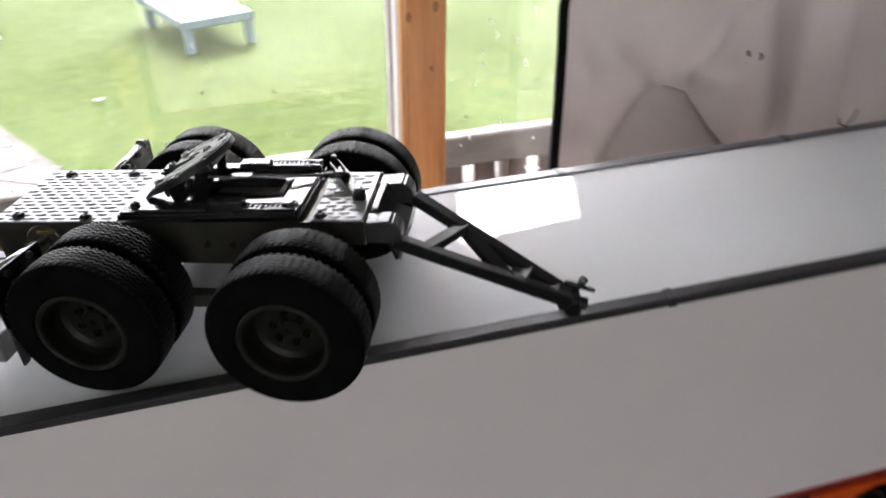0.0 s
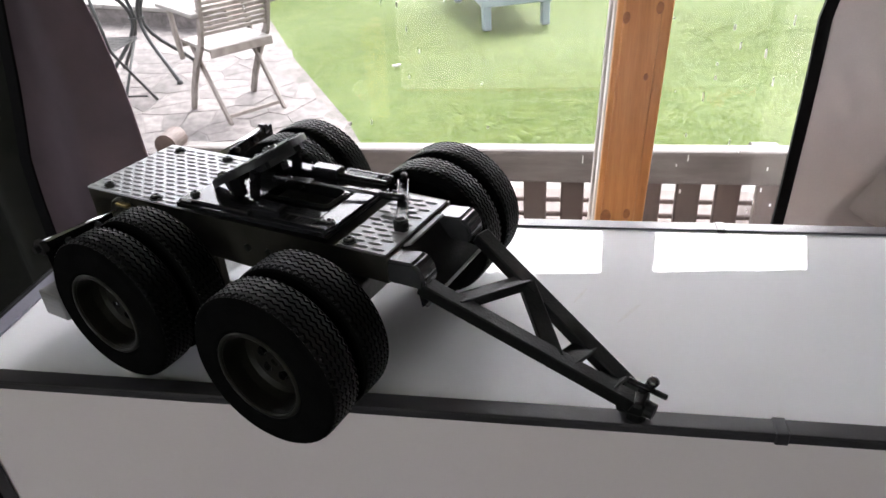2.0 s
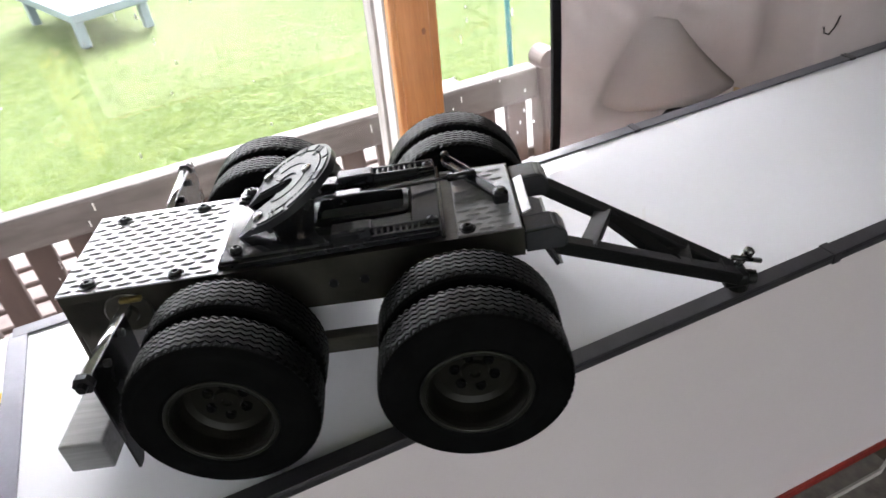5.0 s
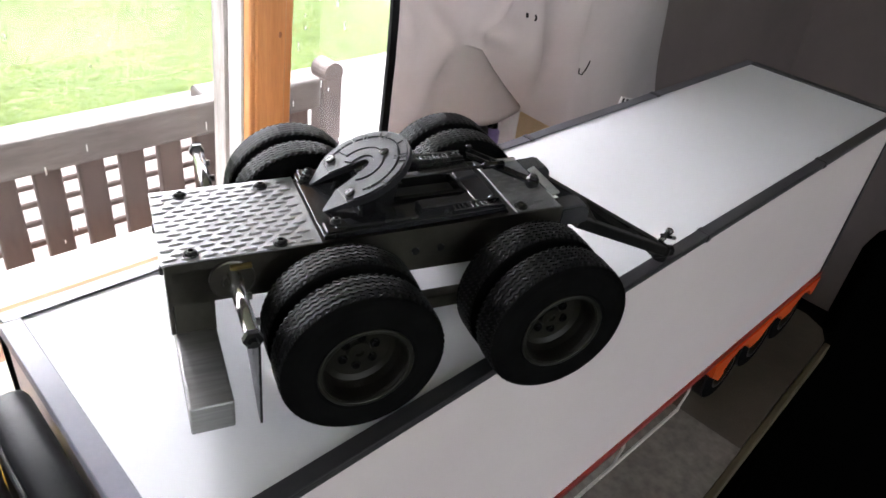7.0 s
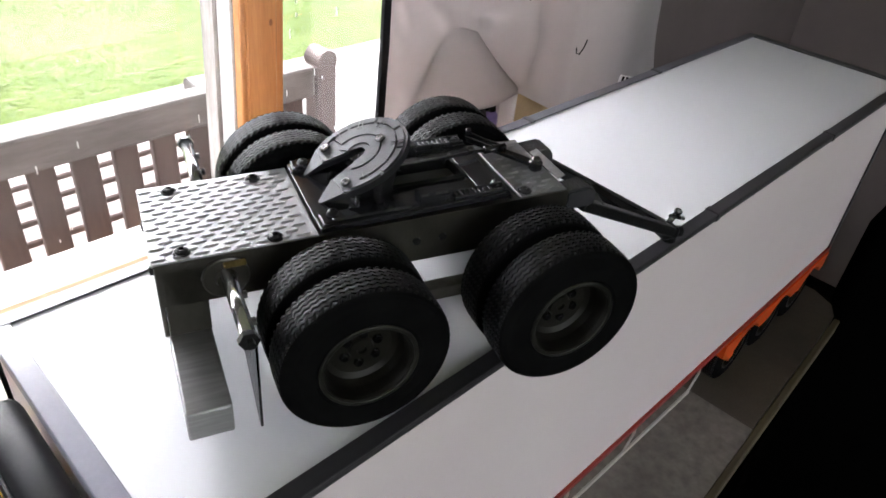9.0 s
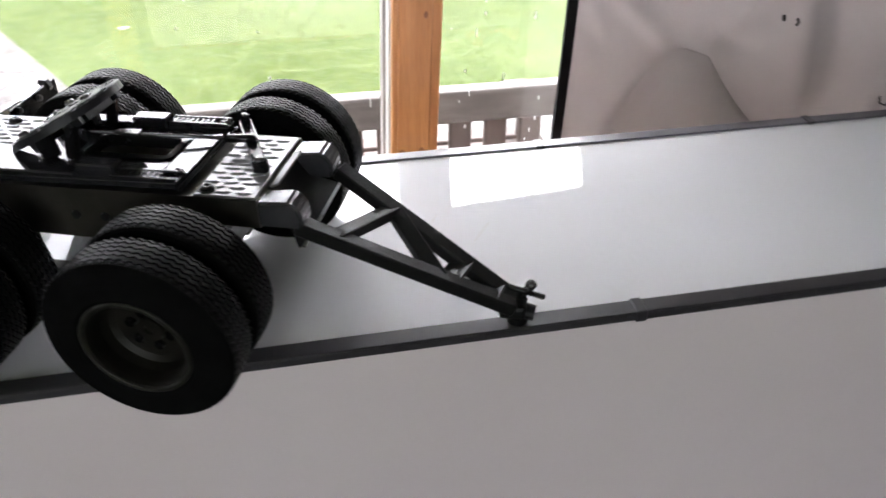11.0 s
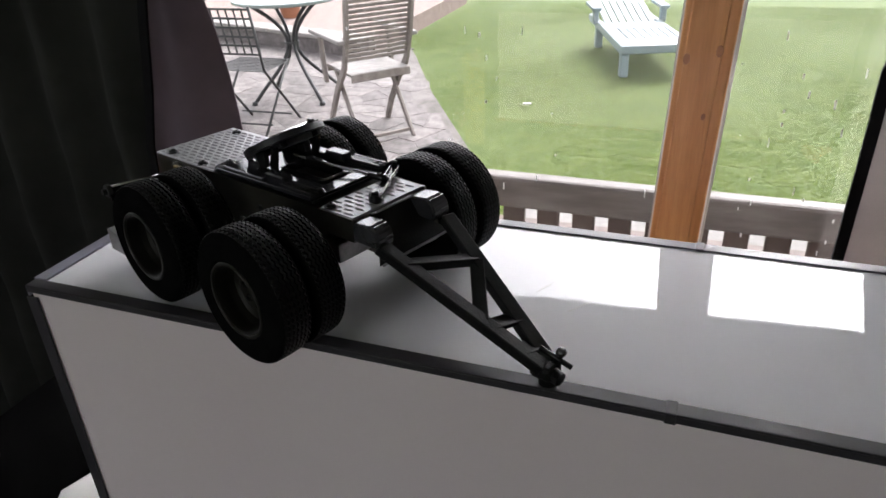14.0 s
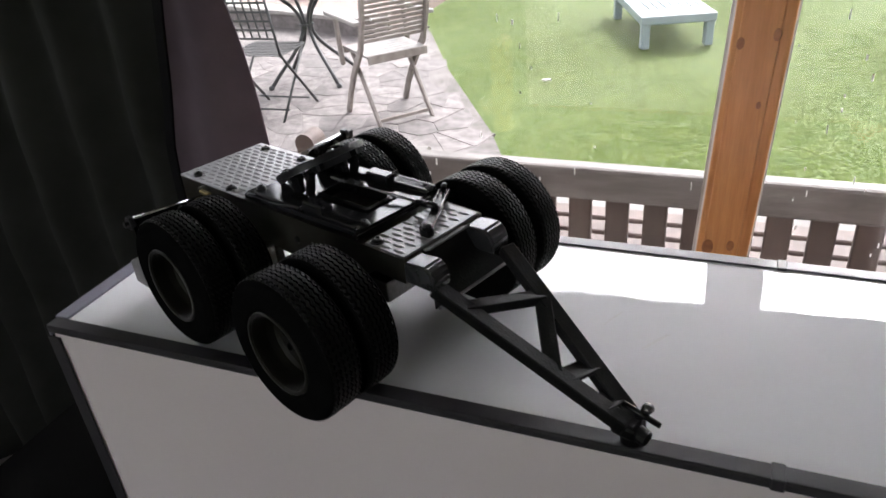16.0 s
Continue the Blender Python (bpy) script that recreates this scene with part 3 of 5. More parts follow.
for s in (-1, 1):
    bm = B()
    dbox(bm, (0, s * 27 - 4.0, 70.4), (30, s * 27 - 2.6, 73.6), 0.3)
    dbox(bm, (0, s * 27 + 2.6, 70.4), (30, s * 27 + 4.0, 73.6), 0.3)
    for i in range(8):
        dbox(bm, (1.5 + i * 2.7, s * 27 - 2.7, 70.4), (2.9 + i * 2.7, s * 27 + 2.7, 73.2), 0.2)
    part("rack", bm, M_BASE, dolly, "toothed adjusting rack with bright edges")
    bm = B()
    dbox(bm, (-62, s * 26 - 4, 70.5), (-18, s * 26 + 4, 72.6), 0.8)
    dbox(bm, (-17.5, s * 24 - 4, 70.4), (0.5, s * 24 + 4, 76.2), 0.8)
    part("pivot_block", bm, M_BASE, dolly)
    bm = B()
    dbox(bm, (-66.5, s * 27 - 4.5, 70.5), (-57, s * 27 + 4.5, 72.2), 0.5)
    part("end_lug", bm, M_BLACKP, dolly)
for u, v, w in ((-60.2, -24.6, 72), (27, -22, 70.6), (27, 28, 70.6), (-61, 26, 72)):
    bolt(u, v, w, dolly, 2.6, 2.8)

# coupling plate, tilted
TILT = 27.0
outline = []
R1 = 28.0
for k in range(0, 33):
    a = math.radians(-124 + k * 248 / 32)
    outline.append((R1 * math.cos(a), R1 * 0.98 * math.sin(a)))
# horns and slot towards -x
outline += [(-16.8, 8.0), (-3.0, 4.6)]
for k in range(1, 12):
    a = math.radians(90 - k * 180 / 12)
    outline.append((1.4 + 4.6 * math.cos(a), 4.6 * math.sin(a)))
outline += [(-3.0, -4.6), (-16.8, -8.0)]
outline = [(x * K, y * K) for x, y in outline]
bm = B()
prism(bm, outline, -3.5 * K, 0)
bmesh.ops.bevel(bm, geom=[e for e in bm.edges if all(abs(v.co.z) < 1e-7 for v in e.verts)], offset=0.8 * K, segments=2, affect="EDGES")
bmesh.ops.triangulate(bm, faces=[f for f in bm.faces if len(f.verts) > 4])
# sloping faces at the ends of the two horns
for s in (-1, 1):
    a, b, t = (-15.4, s * 22.8), (-16.6, s * 8.0), (-29.5, s * 13.5)
    q = [bm.verts.new((x * K, y * K, z * K)) for (x, y), z in ((a, -0.2), (b, -0.2), (t, -4.6), (a, -3.5), (b, -3.5), (t, -5.2))]
    for f in ((0, 1, 2), (3, 5, 4), (0, 2, 5, 3), (1, 4, 5, 2), (0, 3, 4, 1)):
        bm.faces.new([q[i] for i in f])
for s in (-1, 1):
    box(bm, mm(-13, s * 17 - 1.2, -9.0), mm(-4, s * 17 + 1.2, -3.3))
    box(bm, mm(10, s * 15 - 1.2, -7.0), mm(18, s * 15 + 1.2, -3.3))
box(bm, mm(7, -10, -7.5), mm(17, 10, -3.3))
bmesh.ops.recalc_face_normals(bm, faces=bm.faces)
PLATE_M = Matrix.Translation(V3(-39.5, 5.0, 85.3)) @ pose(0, 0, 0, 0, -TILT, 0)
plate = part("coupling_plate", bm, M_CPLATE, dolly, "black horseshoe coupling plate with grease grooves")
plate.matrix_basis = PLATE_M
# raised pads left between the grease grooves
for ra, rb, h, n, half, cx in ((22.6, 26.6, 0.7, 6, 118, 0.0), (13.4, 21.6, 0.7, 1, 108, 0.6), (6.4, 12.4, 0.7, 1, 128, 1.4)):
    for s0 in range(n):
        bm = B()
        step = 2 * half / n
        a0, a1 = -half + s0 * step + 2.2, -half + (s0 + 1) * step - 2.2
        m = max(8, int(step / 6))
        ring = []
        for k in range(m):
            a = math.radians(a0 + (a1 - a0) * k / (m - 1))
            ring.append([bm.verts.new((cx * K + r * K * math.cos(a), r * K * math.sin(a), z * K)) for r, z in ((ra, -0.1), (ra + 0.35, h), (rb - 0.35, h), (rb, -0.1))])
        for p, q in zip(ring, ring[1:]):
            for j in range(3):
                bm.faces.new((p[j], p[j + 1], q[j + 1], q[j]))
        bm.faces.new(ring[0][::-1])
        bm.faces.new(ring[-1])
        part("wear_pad", bm, M_CPLATE, plate)
# radial grease channels stand as narrow raised beads
for a in (-96, -62, -28, 28, 62, 96):
    bm = B()
    ca, sa = math.cos(math.radians(a)), math.sin(math.radians(a))
    for off in (-1.1, 1.1):
        bar(bm, mm(19.4 * ca - off * sa, 19.4 * sa + off * ca, 0.6), mm(26.2 * ca - off * sa, 26.2 * sa + off * ca, 0.6), 0.55 * K, 0.7 * K)
    part("grease_channel", bm, M_CPLATE, plate)
for x, y in ((-11.5, 17.75), (-11.5, -17.75), (14.5, -0.5)):
    bm = B()
    lathe(bm, [(0.3 * K, 2.7 * K), (1.5 * K, 2.6 * K), (2.1 * K, 1.8 * K), (2.1 * K, 0.9 * K), (1.2 * K, 0.8 * K), (1.2 * K, 0)], 12, Matrix.Translation(mm(x, y, 0)) @ pose(0, 0, 0, 0, -90, 0))
    part("screw", bm, M_PIN, plate, "steel cross-head screw")
for s in (-1, 1):
    bm = B()
    bar(bm, V3(-40, s * 17 + 5, 70), V3(-42, s * 17 + 5, 80.5), 4 * K, 9 * K, 0.6 * K, up=(1, 0, 0))
    part("pivot_bracket", bm, M_BLACKP, dolly, "black pivot bracket under the plate")
    bm = B()
    bar(bm, V3(-30, s * 17 + 5, 70), V3(-26, s * 17 + 5, 86), 4 * K, 5 * K, 0.6 * K, up=(1, 0, 0))
    part("support_post", bm, M_BLACKP, dolly)
bm = B()
tube(bm, [V3(-41, -14, 78), V3(-41, 24, 78)], 2.2 * K, 12)
part("pivot_pin", bm, M_BLACKP, dolly)

# release rod and lever
bm = B()
tube(bm, [V3(-30, 5, 75.5), V3(-4, 6, 74.6), V3(40, 9.5, 73.4)], 1.0 * K, 8)
part("release_rod", bm, M_PIN, dolly, "thin bright release rod", smooth=True)
bm = B()
bar(bm, V3(-17, 5.5, 75.6), V3(-5, 6, 75.4), 5.0 * K, 1.4 * K, 0.4 * K)
part("rod_clamp", bm, M_PIN, dolly, "flat bright clamp on the rod")
bm = B()
tube(bm, [V3(36, 9.2, 73.4), V3(49.5, 10.4, 73.2)], 2.0 * K, 12)
part("rod_end", bm, M_BLACKP, dolly, "black rod end", smooth=True)
bm = B()
bar(bm, V3(36.5, 30, 70.2), V3(59.5, -9, 70.2), 5.6 * K, 2.6 * K, 0.6 * K)
part("release_lever", bm, M_BLACKP, dolly, "black release lever")
for off in (-2.6, 2.6):
    bm = B()
    bar(bm, V3(36.5 + off * 0.86, 30 + off * 0.5, 72.2), V3(48 + off * 0.86, 10.5 + off * 0.5, 72.2), 0.8 * K, 1.6 * K, 0.2 * K)
    part("lever_flange", bm, M_PIN, dolly, "bright folded edge of the lever")
bm = B()
lathe(bm, [(0, 0), (0, 2.2 * K), (5.0 * K, 2.0 * K), (5.8 * K, 1.3 * K), (5.8 * K, 0)], 12, Matrix.Translation(V3(36.5, 30.5, 70.5)) @ pose(0, 0, 0, 0, -90, 0))
part("lever_knob", bm, M_BLACKP, dolly)
bm = B()
lathe(bm, [(-2.6 * K, 0), (-2.6 * K, 3.7 * K), (2.0 * K, 3.7 * K), (2.8 * K, 3.0 * K), (2.9 * K, 0)], 16, Matrix.Translation(V3(59.0, -8.6, 70.2)) @ pose(0, 0, 0, 0, -90, 0))
part("lever_boss", bm, M_BLACKP, dolly)
bm = B()
lathe(bm, [(0, 2.8 * K), (1.2 * K, 2.7 * K), (2.0 * K, 1.8 * K), (2.0 * K, 0)], 12, Matrix.Translation(V3(59.0, -8.6, 72.8)) @ pose(0, 0, 0, 0, -90, 0))
part("screw", bm, M_PIN, dolly)

# front corner blocks: the rounded ends of the side rails
for va, vb in ((-33.4, -20.6), (11.5, 25.6)):
    bm = B()
    outline = [(-65.4, 70.1), (-80.0, 71.5), (-83.8, 68.4), (-85.4, 63.5), (-84.6, 58.4), (-65.4, 58.2)]
    prism(bm, [(u * K, w * K) for u, w in outline], (va - 2.5) * K, (vb - 2.5) * K, Matrix(((-1, 0, 0, 0), (0, 0, 1, 0), (0, 1, 0, 0), (0, 0, 0, 1))))
    bmesh.ops.recalc_face_normals(bm, faces=bm.faces)
    bmesh.ops.bevel(bm, geom=bm.edges[:], offset=1.3 * K, segments=3, affect="EDGES")
    part("corner_block", bm, M_BLOCK, dolly, "rounded glossy dark corner block")
bm = B()
top = [(66.2, -20.4, 66.2), (66.2, 11.3, 66.2), (73.0, 11.3, 56.5), (82.0, 28.0, 44.5), (82.0, -29.0, 44.5), (73.0, -20.4, 56.5)]
outer = [bm.verts.new(V3(*p)) for p in top]
inner = [bm.verts.new(V3(u - 1.6, v, w - 1.0)) for u, v, w in top]
bm.faces.new(outer)
bm.faces.new(inner[::-1])
for q in range(len(top)):
    p = (q + 1) % len(top)
    bm.faces.new((outer[q], outer[p], inner[p], inner[q]))
bmesh.ops.recalc_face_normals(bm, faces=bm.faces)
part("sloping_plate", bm, M_DRAW, dolly, "inclined flat steel plate between the blocks")
bm = B()
bar(bm, V3(82.6, -28.5, 44.3), V3(82.6, 28.5, 44.3), 1.4 * K, 1.2 * K, 0.2 * K)
part("edge_strip", bm, M_BRUSH, dolly, "bright lower edge of the sloping plate")
# Upper lip in a paler metal that stands in for its bright reflection.
bm = B()
bar(bm, V3(69.2, -20.0, 67.2), V3(69.2, 11.0, 67.2), 4.6 * K, 1.0 * K, 0.2 * K, up=(-0.45, 0, 1))
part("edge_strip", bm, M_BRUSH, dolly, "upper lip of the sloping plate, its reflection put in as pale metal")
# drawbar
A = {"nr": V0(80, -27.4, 57.5), "fr": V0(84, 23.5, 57)}


def lerp(p, q, t):
    return tuple(a + (b - a) * t for a, b in zip(p, q))


tipn, tipf = V0(175, -8.6, 8.6), V0(175, -2.5, 8)
for a, b in ((A["nr"], tipn), (A["fr"], tipf)):
    bm = B()
    bar(bm, a, b, 8.6 * K, 6.6 * K, 0.7 * K)
    part("drawbar_tube", bm, M_DRAW, dolly, "black square drawbar tube")
for (pa, ta), (pb, tb), w, h in (((0, 0.16), (1, 0.315), 8, 5), ((1, 0.315), (0, 0.635), 8, 5), ((0, 0.67), (1, 0.71), 11, 2.4), ((0, 0.86), (1, 0.88), 12, 2.4)):
    rails = ((A["nr"], tipn), (A["fr"], tipf))
    bm = B()
    bar(bm, lerp(*rails[pa], ta), lerp(*rails[pb], tb), w * K, h * K, 0.4 * K)
    part("cross_brace", bm, M_DRAW, dolly, "black drawbar cross brace")
bm = B()
dbox(bm, (168, -12, 3.0), (181, 0.5, 11), 2.0, 2)
tube(bm, [V0(172, -6, 7), V0(185, -7.5, 5.5)], [4.6 * K, 3.8 * K], 14)
lathe(bm, [(0, 0), (0, 5 * K), (3.5 * K, 5 * K), (3.5 * K, 0)], 16, Matrix.Translation(V0(177, -7, 0)) @ pose(0, 0, 0, 0, -90, 0))
part("drawbar_eye", bm, M_DRAW, dolly, "black drawbar eye", smooth=False)
pin = B()
tube(pin, [V0(174.0, -1.5, 4.0), V0(182.6, -3.6, 20)], 2.0 * K, 12)
lathe(pin, [(0, 2.0 * K), (0.6 * K, 2.7 * K), (3.0 * K, 2.7 * K), (3.6 * K, 2.0 * K), (4.4 * K, 0)], 12, Matrix.Translation(V0(181.2, -3.3, 17.4)) @ pose(0, 0, 0, 0, -62, 0))
pin = part("coupling_pin", pin, M_PIN, dolly, "steel coupling pin with a cross handle", smooth=True)
bm = B()
tube(bm, [V0(171.9, -7.5, 20), V0(188.6, -3.4, 12.4)], 1.4 * K, 10)
part("cross_handle", bm, M_BLACKP, pin, "thin black cross handle", smooth=True)

# axles and suspension
bm = B()
for u in (-65, 36.4):
    tube(bm, [V0(u, -60, 39), V0(u, 60, 39)], 5 * K, 12)
part("axle", bm, M_STEEL, dolly)
for s in (-1, 1):
    bm = B()
    dbox(bm, (-60, s * 27 - 4, 12), (31, s * 27 + 4, 21), 0.8)
    dbox(bm, (-60, s * 27 - 3, 20), (-50, s * 27 + 3, 44), 1.0)
    dbox(bm, (24, s * 27 - 3, 20), (31, s * 27 + 3, 44), 1.0)
    part("suspension_beam", bm, M_STEEL, dolly, "dark steel walking beam between the wheels")
bm = B()
dbox(bm, (27, -29, 35), (46.5, 29, 46), 1.0, 2)
dbox(bm, (29, -20, 46), (44, 20, 64), 0.6)
part("axle_housing", bm, M_BRUSH, dolly, "brushed grey metal axle housing")
for u in (-20, -6):
    bm = B()
    lathe(bm, [(0, 2.2 * K), (1.0 * K, 2.0 * K), (1.2 * K, 0)], 10, Matrix.Translation(V3(u, -33, 54)) @ pose(0, 0, 0, 0, 0, -90))
    part("bolt", bm, M_BOLT, dolly)

# rear bar below the frame
bm = B()
dbox(bm, (-139.5, -82, 10), (-120.5, 84, 26), 1.0, 2)
part("rear_bar", bm, M_BRUSH, dolly, "brushed metal rear underrun bar")
bm = B()
dbox(bm, (-138.8, -33, 26.2), (-120.4, 33, 63.8), 0.5)
part("rear_bracket", bm, M_STEEL, dolly, "dark steel rear bracket")
# mudflap arms and flaps
for s in (-1, 1):
    bm = B()
    tube(bm, [V3(-112, s * 33, 58), V3(-112, s * 84, 62)], 3.0 * K, 16)
    arm = part("flap_arm", bm, M_CHROME, dolly, "polished tube holding the mudflap", smooth=True)
    bm = B()
    lathe(bm, [(0, 0), (0, 4.4 * K), (3.0 * K, 4.4 * K), (3.0 * K, 2.2 * K), (5.5 * K, 2.0 * K), (5.5 * K, 0)], 6, Matrix.Translation(V3(-112, s * 83, 62)) @ pose(0, 0, 0, 0, 0, 90 * s))
    part("end_nut", bm, M_BOLT, dolly)
    bm = B()
    lathe(bm, [(0, 10.5 * K), (1.6 * K, 10.5 * K), (2.0 * K, 9.8 * K), (2.0 * K, 5 * K), (4 * K, 4.4 * K), (4 * K, 0)], 28, Matrix.Translation(V3(-112, s * 33, 55.5)) @ pose(0, 0, 0, 0, 0, 90 * s))
    part("flange", bm, M_STEEL, dolly, "dark steel mounting flange")
    bm = B()
    dbox(bm, (-113, s * 36 - 1.5, 62.2), (-103, s * 36 + 1.5, 64.4), 0.5)
    part("nut", bm, M_BRASS, dolly, "dull brass nut")
    bm = B()
    prism(bm, [(s * 82 * K, 10 * K), (s * 86 * K, 10 * K), (s * 87.5 * K, 64.5 * K), (s * 46 * K, 62 * K), (s * 47 * K, 37 * K)], 0, 1.1 * K, Matrix.Translation(V3(-110, 2.5, 0)) @ Matrix(((0, 0, 1, 0), (1, 0, 0, 0), (0, 1, 0, 0), (0, 0, 0, 1))))
    part("mudflap", bm, M_BLACKP, dolly, "black mudflap")
    for vv in (54, 72):
        bm = B()
        lathe(bm, [(0, 1.8 * K), (3.2 * K, 1.8 * K), (3.6 * K, 0)], 10, Matrix.Translation(V3(-110, s * vv, 60)))
        part("bolt", bm, M_BOLT, dolly)


# wheels
def tyre_mesh():
    """Tyre about the x axis, x across the tread, with zigzag grooves."""
    R, hw, seg = 39.0, 11.4, 248
    prof = []  # x, r, zig
    half = [(hw - 4.5, 21.9, 0), (hw - 1.0, 22.3, 0), (hw, 24.0, 0), (hw + 0.25, 29.5, 0), (hw - 0.1, 33.2, 0), (hw - 0.9, 35.6, 0), (hw - 1.9, 37.2, 0), (hw - 2.9, R - 0.8, 0)]
    prof += [(-x, r, z) for x, r, z in half] + [(-hw + 3.3, R - 0.35, 1)]
    xs = [-6.5, -3.9, -1.3, 1.3, 3.9, 6.5]
    for i, x in enumerate(xs):
        top = R + (0.0 if 0 < i < 5 else -0.15)
        prof += [(x - 0.45, top, 2), (x - 0.36, R - 1.7, 2), (x + 0.36, R - 1.7, 2), (x + 0.45, top, 2)]
    prof += [(hw - 3.3, R - 0.35, 1)] + half[:0:-1]
    verts, faces = [], []
    for k in range(seg):
        a = 2 * math.pi * k / seg
        zig = 0.55 * (1, 0, -1, 0)[k % 4]
        lug = (0.0, 0.0, -0.9, -0.9)[k % 4]
        for x, r, z in prof:
            rr = r + (lug if z == 1 else 0)
            xx = x + (zig if z == 2 else 0)
            verts.append((xx * K, rr * K * math.cos(a), rr * K * math.sin(a)))
    n = len(prof)
    for k in range(seg):
        j = (k + 1) % seg
        for i in range(n - 1):
            faces.append((k * n + i, k * n + i + 1, j * n + i + 1, j * n + i))
    me = bpy.data.meshes.new("tyre")
    me.from_pydata(verts, [], faces)
    me.update()
    me.materials.append(M_RUBBER)
    me.materials.append(M_SIDEWALL)
    for i, poly in enumerate(me.polygons):
        k = i % (n - 1)
        poly.material_index = 1 if k < 7 or k > n - 9 else 0
    return me


TYRE = tyre_mesh()


def rim_bm():
    bm = B()
    # outer face towards -x: deep dish with a hub disc
    lathe(bm, [(-10.5 * K, 23.1 * K), (-11.2 * K, 23.0 * K), (-11.2 * K, 20.6 * K), (-9.5 * K, 20.0 * K), (-4 * K, 19.2 * K), (-0.6 * K, 17.6 * K), (0.9 * K, 15 * K), (1.2 * K, 6.2 * K), (-0.6 * K, 5.6 * K), (-0.8 * K, 2.4 * K), (0.4 * K, 2.0 * K), (0.4 * K, 0)], 56)
    return bm


def nut_bm():
    bm = B()
    lathe(bm, [(1.9 * K, 2.4 * K), (0.2 * K, 2.2 * K), (-0.1 * K, 1.9 * K), (-0.1 * K, 1.3 * K), (1.6 * K, 1.2 * K), (1.6 * K, 0)], 8)
    return bm


def lip_bm():
    bm = B()
    lathe(bm, [(-11.2 * K, 23.3 * K), (-11.9 * K, 23.1 * K), (-12.0 * K, 22.9 * K), (-12.0 * K, 21.5 * K), (-11.8 * K, 21.2 * K), (-10.8 * K, 21.0 * K), (-10.8 * K, 23.3 * K)], 64)
    return bm


rim0 = lip0 = nut0 = None
for u in (-64.2, 36.7):
    for s in (-1, 1):
        wheel = new("wheel")
        wheel.parent = dolly
        wheel.matrix_basis = Matrix.Translation(V0(u + (4.3 if s > 0 else 0), ((-69.0 if u < 0 else -71.0) if s < 0 else 61.2), 39.0)) @ pose(0, 0, 0, 0, 0, 90 if s < 0 else -90) @ pose(0, 0, 0, 37 * s + u, 0, 0)
        tagged(wheel, "twin black rubber tyres on a dull metal rim")
        for dx in (-11.9, 11.9):
            t = new("tyre", TYRE)
            t.parent = wheel
            t.matrix_basis = Matrix.Translation((dx * K, 0, 0))
        off = Matrix.Translation((-11.2 * K, 0, 0)) @ Matrix.Diagonal((1, 0.965, 0.965, 1))
        if rim0 is None:
            rim0 = part("rim", rim_bm(), M_RIM, wheel, "dull olive metal dished rim with wheel nuts", smooth=False)
            lip0 = part("rim_lip", lip_bm(), M_LIP, wheel, "pale aluminium rim lip", smooth=True)
            rim0.matrix_basis = lip0.matrix_basis = off
        else:
            again(rim0, wheel, off)
            again(lip0, wheel, off)
        for k in range(6):
            a = k * math.pi / 3 + 0.3
            at = off @ Matrix.Translation((-0.6 * K, 8.6 * K * math.cos(a), 8.6 * K * math.sin(a)))
            if nut0 is None:
                nut0 = part("wheel_nut", nut_bm(), M_BLACKP, wheel, "black socket-head wheel bolt")
                nut0.matrix_basis = at
            else:
                again(nut0, wheel, at)
        bm = B()
        tube(bm, [(-6 * K, 0, 0), (24 * K, 0, 0)], 20 * K, 24)
        part("hub", bm, M_STEEL, wheel)

# ---------------- trailer running gear and shelf ----------------
SHELF_Z = 0.675
bm = B()
prism(bm, [(-0.02, -0.096), (0.612, -0.061), (0.598, 0.54), (-0.02, 0.54)], SHELF_Z - 0.022, SHELF_Z)
shelf = solid("shelf_board", bm, M_BOARD, "rough grey cement board shelf under the trailer", "shelf")
bm = B()
prism(bm, [(0.613, -0.060), (0.90, -0.043), (0.925, -0.03), (0.94, 0.0), (0.94, 0.54), (0.600, 0.54)], SHELF_Z - 0.024, SHELF_Z - 0.001)
solid("shelf_board", bm, M_DARKBOARD, "smooth dark brown shelf board under the trailer", "shelf")
bm = B()
bar(bm, (-0.02, -0.1005, SHELF_Z - 0.014), (0.90, -0.0485, SHELF_Z - 0.014), 0.008, 0.024, 0.0015)
solid("shelf_lip", bm, M_LIPWOOD, "yellowish brown wooden lip along the shelf", "shelf lip")
chair = thing("dark_armchair", pose(0.965, -0.18, FLOOR_Z), "dark armchair beyond the end of the shelf, blackened in colour for shade", "armchair")
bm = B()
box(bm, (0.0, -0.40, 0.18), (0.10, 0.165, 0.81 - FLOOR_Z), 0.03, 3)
part("backrest", bm, M_SHADEBLACK, chair, smooth=True)
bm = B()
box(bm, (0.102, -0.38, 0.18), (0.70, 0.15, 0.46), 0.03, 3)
part("seat", bm, M_SHADEBLACK, chair, smooth=True)
for x in (0.05, 0.44):
    for y in (-0.18, 0.18):
        bm = B()
        tube(bm, [(x, y, 0), (x, y, 0.19)], [0.012, 0.018], 10)
        part("leg", bm, M_LIPWOOD, chair)
for x in (0.05, 0.85):
    bm = B()
    box(bm, (x - 0.02, 0.12, FLOOR_Z), (x + 0.02, 0.30, SHELF_Z - 0.0225))
    solid("shelf_trestle", bm, M_WALL, "dark trestle carrying the shelf board", "trestle", group="trestles")
